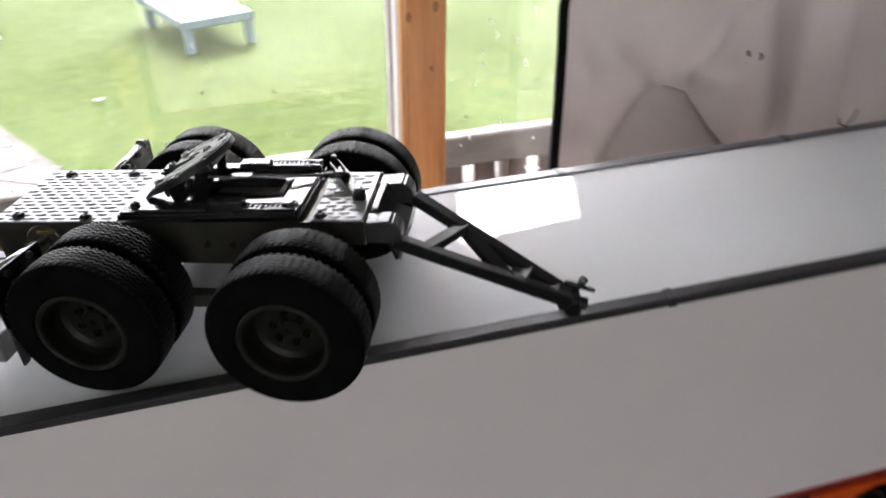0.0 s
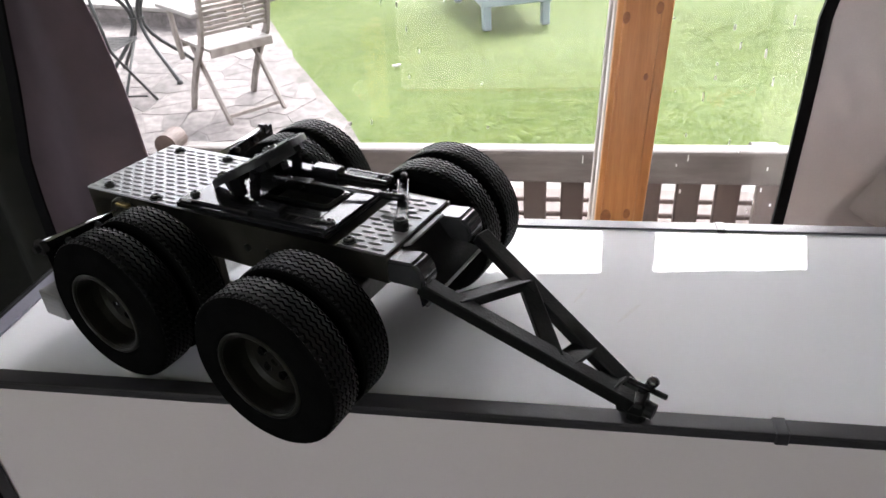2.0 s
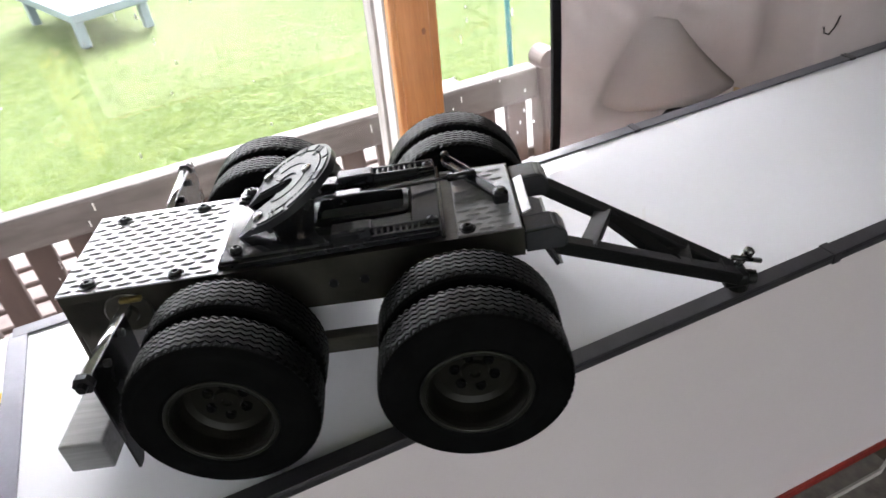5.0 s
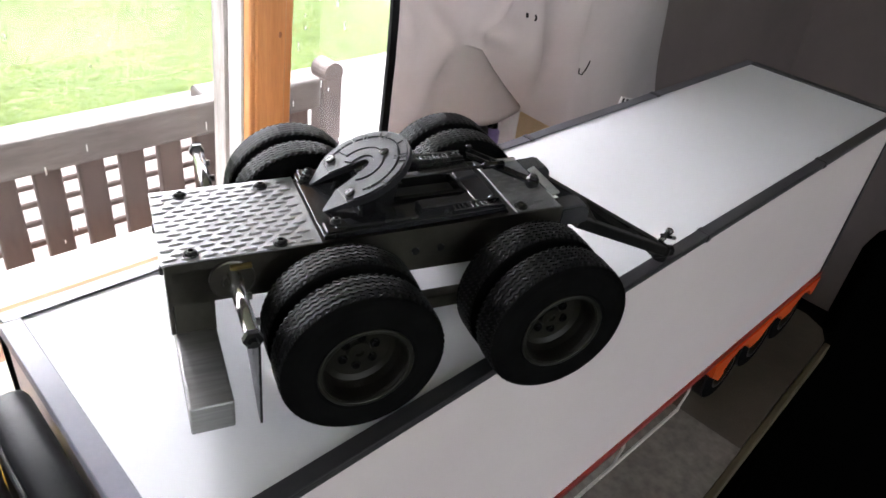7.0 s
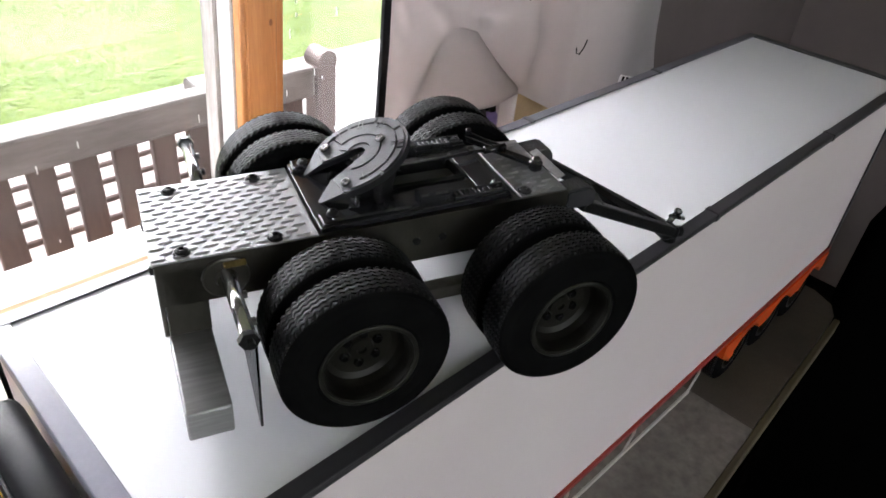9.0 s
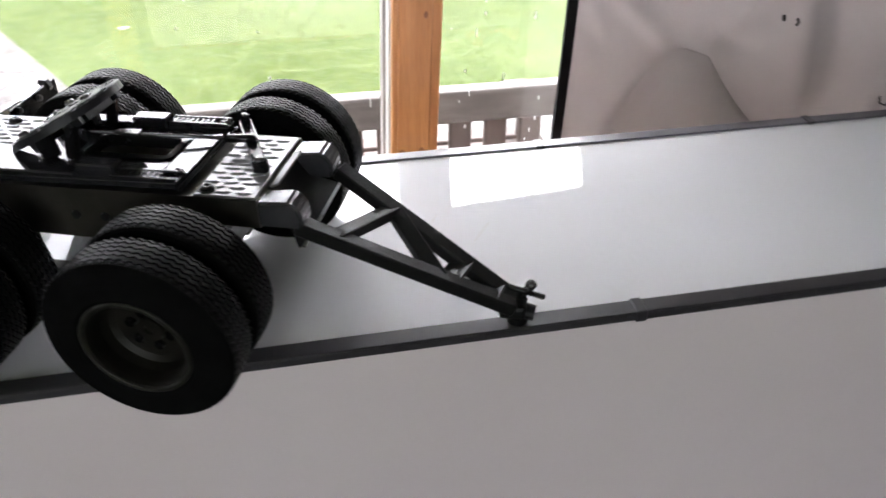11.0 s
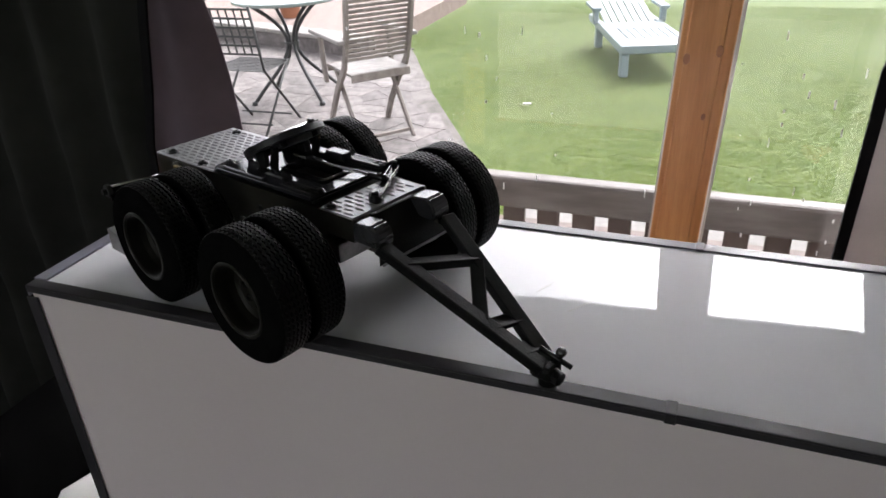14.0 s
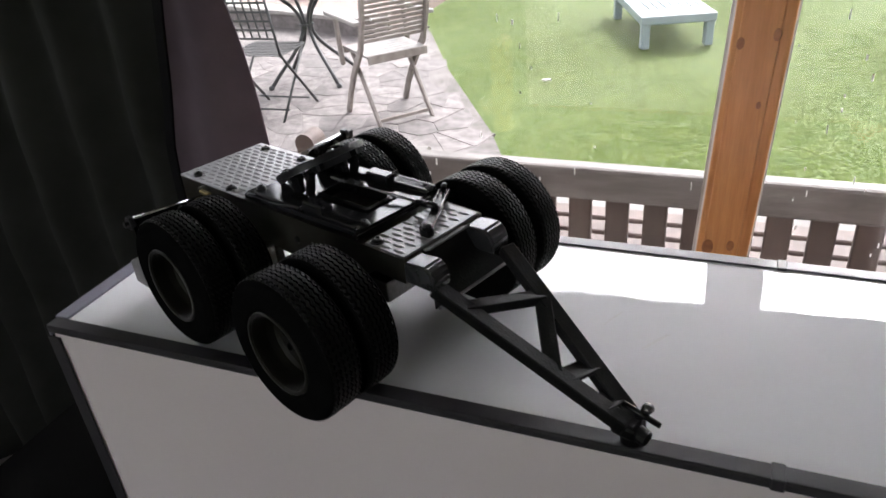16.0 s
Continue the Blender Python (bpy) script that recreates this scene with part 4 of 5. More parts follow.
for y in (0.0, W):
    bm = B()
    pts = [(0.60, ZB - 0.006), (0.602, 0.747), (0.628, 0.728), (0.636, 0.735)]
    for cx in (0.665, 0.755, 0.845):
        pts += [(cx + 0.037 * math.cos(math.radians(a)), 0.7225 + 0.037 * math.sin(math.radians(a))) for a in (150, 125, 100, 80, 55, 30)]
    pts += [(0.886, 0.743), (0.888, ZB - 0.006)]
    prism(bm, pts[::-1], y - 0.004, y + 0.004, Matrix(((1, 0, 0, 0), (0, 0, 1, 0), (0, 1, 0, 0), (0, 0, 0, 1))))
    bmesh.ops.recalc_face_normals(bm, faces=bm.faces)
    part("side_skirt", bm, M_ORANGE, trailer, "orange plastic side skirt over the wheels")
for x in (0.665, 0.755, 0.845):
    for y in (0.028, W - 0.028):
        w = new("wheel")
        w.parent = trailer
        w.matrix_basis = Matrix.Translation((x, y, SHELF_Z + 0.041)) @ pose(0, 0, 0, 0, 0, 90 if y < 0.1 else -90)
        for dx in (-11.9,):
            t = new("tyre", TYRE)
            t.parent = w
            t.matrix_basis = Matrix.Translation((dx * K, 0, 0))
        again(rim0, w, Matrix.Translation((-11.9 * K, 0, 0)))
        bm = B()
        tube(bm, [(-6 * K, 0, 0), (24 * K, 0, 0)], 20 * K, 20)
        part("hub", bm, M_STEEL, w)

# side guards below the box, with bent feet
for y, sgn in ((0.012, -1), (W - 0.012, 1)):
    bm = B()
    for x in (0.585, 0.455, 0.345, 0.225):
        bar(bm, (x, y, 0.766), (x - 0.004, y + sgn * 0.004, 0.728), 0.005, 0.0016, 0, up=(0, 1, 0))
        bar(bm, (x - 0.004, y + sgn * 0.004, 0.729), (x - 0.010, y + sgn * 0.002, 0.702), 0.005, 0.0016, 0, up=(0, 1, 0))
    bar(bm, (0.60, y + 0.002, 0.742), (0.20, y + 0.002, 0.742), 0.002, 0.007)
    bar(bm, (0.575, y + sgn * 0.003, 0.705), (0.20, y + sgn * 0.003, 0.705), 0.002, 0.006)
    part("side_guard", bm, M_GUARD, trailer, "pale plastic side guard rail")
for y in (0.05, W - 0.05):
    bm = B()
    box(bm, (0.02, y - 0.006, 0.735), (0.88, y + 0.006, ZB - 0.0005), 0.001)
    part("chassis_beam", bm, M_STEEL, trailer)
for x in (0.665, 0.755, 0.845):
    bm = B()
    tube(bm, [(x, 0.03, SHELF_Z + 0.041), (x, W - 0.03, SHELF_Z + 0.041)], 0.005, 10)
    part("axle", bm, M_STEEL, trailer)
for y in (0.055, W - 0.055):
    bm = B()
    box(bm, (0.175, y - 0.008, SHELF_Z + 0.004), (0.191, y + 0.008, 0.74), 0.001)
    box(bm, (0.168, y - 0.014, SHELF_Z), (0.198, y + 0.014, SHELF_Z + 0.004), 0.001)
    part("landing_leg", bm, M_STEEL, trailer)

# ---------------- curtains ----------------
def curtain(name, xa, xb, y, za, zb, fold, amp, material, label, sag=None, nx=90, nz=40):
    root = thing(name, pose(0, 0, 0), label, "curtain")
    bm = B()
    grid = []
    for j in range(nz + 1):
        t = j / nz
        row = []
        for i in range(nx + 1):
            s = i / nx
            x = xa(t) + (xb(t) - xa(t)) * s
            z = za(s) + (zb - za(s)) * t
            dy = amp * math.sin(s * fold * 2 * math.pi + 0.6) * (0.4 + 0.6 * (1 - t)) + 0.012 * noise.noise(Vector((x * 6, z * 6, 1.3)))
            dy += sag(x, z) if sag else 0
            row.append(bm.verts.new((x, y + dy, z)))
        grid.append(row)
    for j in range(nz):
        for i in range(nx):
            bm.faces.new((grid[j][i], grid[j][i + 1], grid[j + 1][i + 1], grid[j + 1][i]))
    edge = [tuple(grid[j][0].co) for j in range(nz + 1)]
    right = [tuple(grid[j][nx].co) for j in range(nz + 1)]
    ob = part("cloth", bm, material, root, smooth=True)
    mod = ob.modifiers.new("thickness", "SOLIDIFY")
    mod.thickness = 0.0012
    return root, edge, right


def bell(x, z, cx, cz, rx, rz, turn=0.0):
    c, n = math.cos(turn), math.sin(turn)
    u, v = (x - cx) * c + (z - cz) * n, -(x - cx) * n + (z - cz) * c
    return math.exp(-(u / rx) ** 2 - (v / rz) ** 2)


def crease(x, z, xa, za, xb, zb, wide, one_sided=0.0):
    """A fold along a line, sharper on one side of it, that fades out at its ends."""
    dx, dz = xb - xa, zb - za
    n = math.hypot(dx, dz)
    u = ((x - xa) * dx + (z - za) * dz) / n / n
    v = (-(x - xa) * dz + (z - za) * dx) / n
    w = wide * (1.0 if v > 0 else max(0.15, 1.0 - one_sided))
    fade = max(0.0, 1.0 - max(0.0, abs(u - 0.5) * 2 - 0.6) / 0.7)
    return math.exp(-(v / w) ** 2) * fade


def sag_right(x, z):
    d = 0.0
    # hollow behind the carton, under the loose fold
    d += 0.024 * bell(x, z, 0.93, 0.765, 0.13, 0.06)
    # soft upright folds
    d -= 0.010 * crease(x, z, 0.955, 0.78, 0.915, 1.05, 0.030, 0.3)
    d += 0.010 * crease(x, z, 1.010, 0.72, 0.985, 1.05, 0.030, 0.2)
    d -= 0.008 * crease(x, z, 1.075, 0.72, 1.05, 1.08, 0.030, 0.4)
    d += 0.006 * math.sin((x - 1.08) * 24) * min(1.0, max(0.0, (x - 1.08) * 8))
    d += 0.020 * bell(x, z, 0.832, 0.918, 0.040, 0.015, -0.25)
    # faint slanting ripples above the loose fold
    d -= 0.006 * crease(x, z, 0.665, 0.985, 0.745, 0.915, 0.016, 0.4)
    d -= 0.005 * crease(x, z, 0.80, 0.905, 0.86, 0.985, 0.014, 0.4)
    d -= 0.003 * crease(x, z, 0.625, 0.98, 0.655, 0.93, 0.010, 0.4)
    d += 0.0025 * math.sin(z * 95 + x * 20) * math.exp(-((x - 0.635) / 0.02) ** 2)
    return d


def hem(s):
    return 0.69


root, edge, _ = curtain("blackout_curtain", lambda t: 0.597 + 0.016 * t + 0.13 * max(0.0, t - 0.5), lambda t: 1.43 - 0.25 * t, 0.575,
                        hem, 1.39, 0.7, 0.006, M_CURT,
                        "light grey blackout curtain with black bound edge, creased", sag_right, 170, 90)
bm = B()
for (xa, ya, za), (xb, yb, zb) in zip(edge, edge[1:]):
    vs = [bm.verts.new(p) for p in ((xa - 0.007, ya - 0.003, za), (xa + 0.006, ya - 0.003, za), (xb + 0.006, yb - 0.003, zb), (xb - 0.007, yb - 0.003, zb))]
    bm.faces.new(vs)
o = part("edge_binding", bm, M_TRIM, root, "black binding tape")
o.modifiers.new("thickness", "SOLIDIFY").thickness = 0.006

cloth = root.children[0]
CLOTH = [v.co.copy() for v in cloth.data.vertices]
CXZ = np.array([(v.x, v.z) for v in CLOTH])


def cloth_y(x, z):
    """Where the hanging cloth lies at (x, z)."""
    d = np.sum((CXZ - (x, z)) ** 2, 1)
    near = np.argpartition(d, 4)[:4]
    w = 1 / (d[near] + 1e-7)
    return float(sum(CLOTH[i].y * k for i, k in zip(near, w)) / w.sum())


# the loose flap that hangs forward over the things on the sill
bm = B()
NX, NZ = 40, 24
grid = []
for j in range(NZ + 1):
    t = j / NZ
    row = []
    for i in range(NX + 1):
        s = i / NX
        xa, xb = 0.740 - 0.090 * t, 0.806 + 0.091 * t - 0.012 * math.sin(t * math.pi)
        x = xa + (xb - xa) * s
        z = 0.926 - 0.026 * s - (0.128 - 0.016 * s + 0.016 * math.sin(s * 3.1)) * t
        reach = math.sin(min(1.0, t * 1.05) * math.pi / 2) * (3 * min(1.0, s * 1.25) ** 2 - 2 * min(1.0, s * 1.25) ** 3)
        curl = 0.012 * max(0.0, (t - 0.86) / 0.14) ** 2 + 0.006 * max(0.0, (s - 0.94) / 0.06) ** 2
        back = cloth_y(x, z) + 0.0022
        y = back + (0.539 - back) * reach + curl - 0.0025 * math.sin(s * 7 + t * 3) * t * s
        row.append(bm.verts.new((x, y, z)))
    grid.append(row)
for j in range(NZ):
    for i in range(NX):
        bm.faces.new((grid[j][i], grid[j][i + 1], grid[j + 1][i + 1], grid[j + 1][i]))
o = part("loose_flap", bm, M_CURT, root, "loose grey fold hanging forward", smooth=True)
o.modifiers.new("thickness", "SOLIDIFY").thickness = 0.0012


def mark(pts, r, label):
    """A mark that lies on the cloth."""
    on = []
    for x, z in pts:
        c = min(CLOTH, key=lambda p: (p.x - x) ** 2 + (p.z - z) ** 2)
        on.append((x, c.y - 0.002, z))
    bm = B()
    tube(bm, on, r, 5)
    part("pen_mark", bm, M_TRIM, root, label)


mark([(1.092, 0.820), (1.096, 0.809), (1.107, 0.804), (1.117, 0.814), (1.121, 0.822), (1.123, 0.831)], 0.0012, "dark hook-shaped mark on the cloth")
mark([(0.896, 0.950), (0.898, 0.943)], 0.0022, "small dark hole in the cloth")
mark([(0.914, 0.946), (0.917, 0.941), (0.914, 0.937)], 0.0018, "small dark hole in the cloth")

root, edge, _ = curtain("side_curtain", lambda t: -0.372 + 0.02 * min(t, 0.3) / 0.3 + 0.16 * max(0.0, t - 0.3), lambda t: -0.181 - 0.27 * max(0.0, t - 0.26) ** 2, 0.50, lambda s: 0.69, 1.39, 1.2, 0.012, M_MAUVE,
                        "dark mauve curtain with black bound edge gathered beside the window", None, 50, 30)
bm = B()
for (xa, ya, za), (xb, yb, zb) in zip(edge, edge[1:]):
    vs = [bm.verts.new(p) for p in ((xa - 0.010, ya - 0.003, za), (xa + 0.004, ya - 0.003, za), (xb + 0.004, yb - 0.003, zb), (xb - 0.010, yb - 0.003, zb))]
    bm.faces.new(vs)
o = part("edge_binding", bm, M_TRIM, root, "black binding tape")
o.modifiers.new("thickness", "SOLIDIFY").thickness = 0.005
root, _, _ = curtain("dark_drape", lambda t: -1.29, lambda t: -0.29 + 0.06 * t, 0.545, lambda s: 0.0, 1.5, 8.0, 0.030, M_DARKCLOTH,
                     "very dark green drape hanging in folds", None, 140, 30)

# ---------------- garden ----------------
G = -0.55
bm = B()
grid = []
xs = [-400, -120, -50, -25] + [-14 + i * 0.5 for i in range(57)] + [25, 50, 120, 400]
ys = [0.5, 0.75] + [1.25 + i * 0.5 for i in range(45)] + [40, 80, 160, 400]
for y in ys:
    grid.append([bm.verts.new((x, y, G - 0.015 + (0.004 * noise.noise(Vector((x * 0.6, y * 0.6, 0))) if 3 < y < 30 else 0))) for x in xs])
for j in range(len(ys) - 1):
    for i in range(len(xs) - 1):
        bm.faces.new((grid[j][i], grid[j][i + 1], grid[j + 1][i + 1], grid[j + 1][i]))
# ground behind the house
b0 = [bm.verts.new((x, -400, G - 0.015)) for x in xs]
for i in range(len(xs) - 1):
    bm.faces.new((b0[i], b0[i + 1], grid[0][i + 1], grid[0][i]))
solid("ground", bm, M_LAWN, "bright green mown lawn", kind="structure")

# terrace under the bench
TERR = -0.22
structure("terrace", [((-4.0, 0.74, G - 0.1), (-0.4, 2.69, TERR)), ((-0.4, 0.74, G - 0.1), (7.0, 3.05, TERR))], M_TERR, "low paved terrace along the house")

# bench seen from behind
bench = thing("garden_bench", pose(0, 1.15, TERR), "weathered brown wooden garden bench with slatted back", "bench")
BL, BR, BT = -0.550, 0.914, 0.642 - TERR
bm = B()
box(bm, (BL + 0.03, -0.022, BT - 0.075), (BR - 0.03, 0.022, BT), 0.008, 2)
part("top_rail", bm, M_BENCHTOP, bench, "bleached grey top rail")
bm = B()
box(bm, (BL + 0.03, -0.02, 0.38), (BR - 0.03, 0.02, 0.438), 0.004)
part("lower_rail", bm, M_BENCH, bench)
for x in (BL, BR):
    bm = B()
    box(bm, (x - 0.026, -0.03, 0), (x + 0.026, 0.03, BT), 0.006)
    part("back_post", bm, M_BENCH, bench, "weathered back post")
    bm = B()
    lathe(bm, [(-0.028, 0), (-0.028, 0.0262), (0.028, 0.0262), (0.028, 0)], 20, Matrix.Translation((x, 0, BT + 0.006)) @ pose(0, 0, 0, 0, 0, 90))
    part("post_cap", bm, M_BENCH, bench, "bleached rounded post top")
    bm = B()
    box(bm, (x - 0.03, 0.47, 0), (x + 0.03, 0.53, 0.612), 0.006)
    part("front_leg", bm, M_BENCH, bench)
    bm = B()
    xi = x - 0.035 if x > 0 else x + 0.035
    box(bm, (xi - 0.036, 0.02, 0.612), (xi + 0.036, 0.55, 0.642), 0.01, 2)
    lathe(bm, [(-0.034, 0), (-0.034, 0.03), (0.034, 0.03), (0.034, 0)], 20, Matrix.Translation((xi, 0.54, 0.613)))
    part("armrest", bm, M_BENCHTOP, bench, "bleached armrest")
slat = None
x = 0.195 - 9 * 0.0796
while x < BR - 0.05:
    if slat is None:
        bm = B()
        box(bm, (-0.0245, -0.01, 0.435), (0.0245, 0.01, BT - 0.073), 0.003)
        slat = part("back_slat", bm, M_BENCH, bench)
        slat.matrix_basis = Matrix.Translation((x, 0, 0))
    else:
        again(slat, bench, Matrix.Translation((x, 0, 0)))
    x += 0.0796
for k in range(6):
    bm = B()
    box(bm, (BL + 0.04, 0.04 + k * 0.085, 0.478), (BR - 0.04, 0.105 + k * 0.085, 0.50), 0.004)
    part("seat_slat", bm, M_BENCH, bench)

# patio stones
PATIO = [(-9.0, 2.7), (-0.35, 2.7), (-1.17, 4.33), (-2.03, 5.75), (-2.75, 7.1), (-3.4, 8.2), (-9.0, 9.0)]


def inside(p, poly):
    c = False
    for (xa, ya), (xb, yb) in zip(poly, poly[1:] + poly[:1]):
        if (ya > p[1]) != (yb > p[1]) and p[0] < (xb - xa) * (p[1] - ya) / (yb - ya) + xa:
            c = not c
    return c


bm = B()
prism(bm, PATIO, G - 0.05, G + 0.0025)
solid("patio_bed", bm, M_JOINT, "mortar bed of the stone patio", kind="structure")


TALL = Matrix.Diagonal((1, 1, 1.13, 1))


# wooden chair
def wooden_chair(m):
    c = thing("wooden_armchair", m, "silvered wooden folding garden armchair with slatted back on the patio", "chair")
    # faces +y; origin on the ground at the middle of the four feet
    hw = 0.25
    for s in (-1, 1):
        bm = B()
        pts = [(s * hw, 0.27, 0.0), (s * hw, 0.17, 0.16), (s * hw, 0.02, 0.34), (s * hw, -0.15, 0.50), (s * hw, -0.24, 0.70), (s * hw, -0.31, 0.98)]
        for p, q in zip(pts, pts[1:]):
            bar(bm, p, lerp(p, q, 1.03), 0.028, 0.050, 0.004, up=(0, 1, 0.3))
        part("back_leg", bm, M_TEAK, c, "curved back post and leg")
        bm = B()
        bar(bm, (s * (hw - 0.035), -0.28, 0.0), (s * (hw - 0.035), 0.12, 0.45), 0.024, 0.036, 0.004, up=(0, 1, 0.3))
        part("cross_leg", bm, M_TEAK, c)
        bm = B()
        box(bm, (s * (hw + 0.03) - 0.034, -0.24, 0.665), (s * (hw + 0.03) + 0.034, 0.37, 0.69), 0.006)
        part("armrest", bm, M_PALETEAK, c, "pale worn armrest")
        bm = B()
        bar(bm, (s * (hw + 0.03), 0.17, 0.36), (s * (hw + 0.03), 0.21, 0.666), 0.026, 0.05, 0.004, up=(0, 1, 0))
        part("arm_post", bm, M_TEAK, c)
    for k in range(7):
        bm = B()
        box(bm, (-hw + 0.015, -0.22 + k * 0.063, 0.452), (hw - 0.015, -0.164 + k * 0.063, 0.470), 0.003)
        part("seat_slat", bm, M_PALETEAK, c)
    bm = B()
    box(bm, (-hw + 0.014, -0.24, 0.42), (hw - 0.014, -0.222, 0.470), 0.003)
    box(bm, (-hw + 0.014, 0.225, 0.42), (hw - 0.014, 0.243, 0.470), 0.003)
    part("seat_frame", bm, M_TEAK, c)
    for k in range(14):
        z = 0.545 + k * 0.0305
        y = -0.165 - (z - 0.5) * 0.30
        bm = B()
        box(bm, (-hw + 0.014, y - 0.008, z), (hw - 0.014, y + 0.008, z + 0.021), 0.003)
        part("back_slat", bm, M_TEAK, c)
    bm = B()
    bar(bm, (-hw + 0.05, -0.235, 0.045), (hw - 0.05, -0.235, 0.045), 0.02, 0.02)
    part("stretcher", bm, M_TEAK, c)
    return c


wooden_chair(pose(-2.056, 4.567, G, 0, 0, 50) @ TALL)


def lounger(m):
    c = thing("sun_lounger", m, "pale blue plastic sun lounger on the lawn", "sun lounger")
    bm = B()
    for s in (-1, 1):
        box(bm, (s * 0.31 - 0.03, 0, 0.22), (s * 0.31 + 0.03, 1.75, 0.30), 0.012, 2)
    box(bm, (-0.31, 0, 0.22), (0.31, 0.07, 0.30), 0.012, 2)
    part("frame", bm, M_LOUNGER, c)
    for s in (-1, 1):
        for y in (0.05, 1.35):
            bm = B()
            vs = box(bm, (s * 0.29 - 0.04, y - 0.03, 0), (s * 0.29 + 0.04, y + 0.05, 0.23), 0.01)
            part("leg", bm, M_LOUNGER, c)
        bm = B()
        box(bm, (s * 0.36 - 0.05, 1.15, 0.42), (s * 0.36 + 0.05, 1.6, 0.46), 0.015, 2)
        box(bm, (s * 0.36 - 0.03, 1.2, 0.28), (s * 0.36 + 0.03, 1.28, 0.43), 0.01)
        part("armrest", bm, M_LOUNGER, c)
    for k in range(7):
        bm = B()
        box(bm, (-0.27 + k * 0.079, 0.07, 0.275), (-0.203 + k * 0.079, 1.15, 0.295), 0.005)
        part("slat", bm, M_LOUNGER, c)
    for ya, yb in ((0.072, 0.30), (0.86, 1.14)):
        bm = B()
        box(bm, (-0.279, ya, 0.272), (0.279, yb, 0.2985), 0.006, 2)
        part("seat_panel", bm, M_LOUNGER, c)
    for k in range(7):
        bm = B()
        bar(bm, (-0.237 + k * 0.079, 1.15, 0.285), (-0.237 + k * 0.079, 1.85, 0.42), 0.066, 0.02, 0.005)
        part("back_slat", bm, M_LOUNGER, c)
    return c


lounger(Matrix.Translation((-0.13, 6.70, G)) @ pose(0, 0, 0, 0, 0, 20))

# round iron table with a pale top, and an iron lattice chair
tab = thing("round_table", pose(-3.2, 5.35, G) @ TALL, "round garden table with curved black iron legs", "table")
bm = B()
lathe(bm, [(0, 0), (0, 0.46), (0.008, 0.475), (0.025, 0.475), (0.03, 0.46), (0.03, 0)], 48, Matrix.Translation((0, 0, 0.76)) @ pose(0, 0, 0, 0, -90, 0))
part("tabletop", bm, M_GLASSTOP, tab, "pale grey-green round top", smooth=False)
for k in range(4):
    a = math.radians(59 + 90 * k)
    bm = B()
    pts = []
    for t in range(13):
        s = t / 12
        r = 0.38 - 0.34 * math.sin(math.pi * min(1, s * 1.0)) if s < 0.5 else 0.04 + 0.40 * (1 - math.sin(math.pi * s))
        pts.append((r * math.cos(a), r * math.sin(a), 0.76 * (1 - s) ** 0.85 + 0.015))
    tube(bm, pts, 0.016, 8)
    lathe(bm, [(-0.015, 0), (-0.015, 0.028), (0.02, 0.024), (0.02, 0)], 10, Matrix.Translation((pts[-1][0], pts[-1][1], 0.015)) @ pose(0, 0, 0, 0, -90, 0))
    part("leg", bm, M_IRON, tab, smooth=True)
bm = B()
for k in range(24):
    a, b2 = 2 * math.pi * k / 24, 2 * math.pi * (k + 1) / 24
    bar(bm, (0.06 * math.cos(a), 0.06 * math.sin(a), 0.44), (0.06 * math.cos(b2), 0.06 * math.sin(b2), 0.44), 0.014, 0.014)
part("ring", bm, M_IRON, tab)


def iron_chair(m):
    c = thing("iron_chair", m, "black iron lattice folding garden chair on the patio", "chair")
    hw = 0.235
    for s in (-1, 1):
        bm = B()
        tube(bm, [(s * hw, 0.27, 0), (s * hw, -0.17, 0.45), (s * hw, -0.26, 0.88)], 0.011, 8)
        part("back_leg", bm, M_IRON, c, smooth=True)
        bm = B()
        tube(bm, [(s * (hw - 0.02), -0.26, 0), (s * (hw - 0.02), 0.22, 0.45)], 0.010, 8)
        part("cross_leg", bm, M_IRON, c, smooth=True)
    bm = B()
    for k in range(10):
        t = -hw + 2 * hw * k / 9
        bar(bm, (t, -0.19, 0.445), (t, 0.22, 0.445), 0.018, 0.004)
        y = -0.19 + 0.41 * k / 9
        bar(bm, (-hw, y, 0.450), (hw, y, 0.450), 0.018, 0.004)
    part("seat_lattice", bm, M_IRON, c, "woven flat iron strip seat")
    bm = B()
    for k in range(8):
        t = -hw + 2 * hw * k / 7
        bar(bm, (t, -0.185, 0.56), (t, -0.25, 0.86), 0.014, 0.004, up=(0, 1, 0))
    for k in range(6):
        z = 0.56 + 0.06 * k
        y = -0.185 - 0.065 * (z - 0.56) / 0.3
        bar(bm, (-hw, y - 0.005, z), (hw, y - 0.005, z), 0.004, 0.014)
    part("back_lattice", bm, M_IRON, c, "iron lattice back")
    bm = B()
    tube(bm, [(-hw, 0.14, 0.07), (hw, 0.14, 0.07)], 0.007, 6)
    tube(bm, [(-hw, -0.17, 0.07), (hw, -0.17, 0.07)], 0.007, 6)
    part("stretcher", bm, M_IRON, c)
    return c


iron_chair(pose(-3.05, 4.47, G, 0, 0, 2) @ TALL)
# low coped wall with a raised gravel bed behind the patio
bm = B()
m = pose(-3.3, 6.83, G, 0, 0, -16.2)
box(bm, (-6, 0, -0.05), (0, 0.22, 0.165), 0.01, 1, m)
solid("garden_wall", bm, M_STONE, "low grey stone garden wall behind the patio", kind="structure")
bm = B()
for k in range(12):
    box(bm, (-6 + k * 0.5 + 0.006, -0.03, 0.166), (-6 + k * 0.5 + 0.494, 0.25, 0.212), 0.008, 1, m)
solid("wall_coping", bm, M_COPING, "pale stone coping on the garden wall", kind="structure")
bm = B()
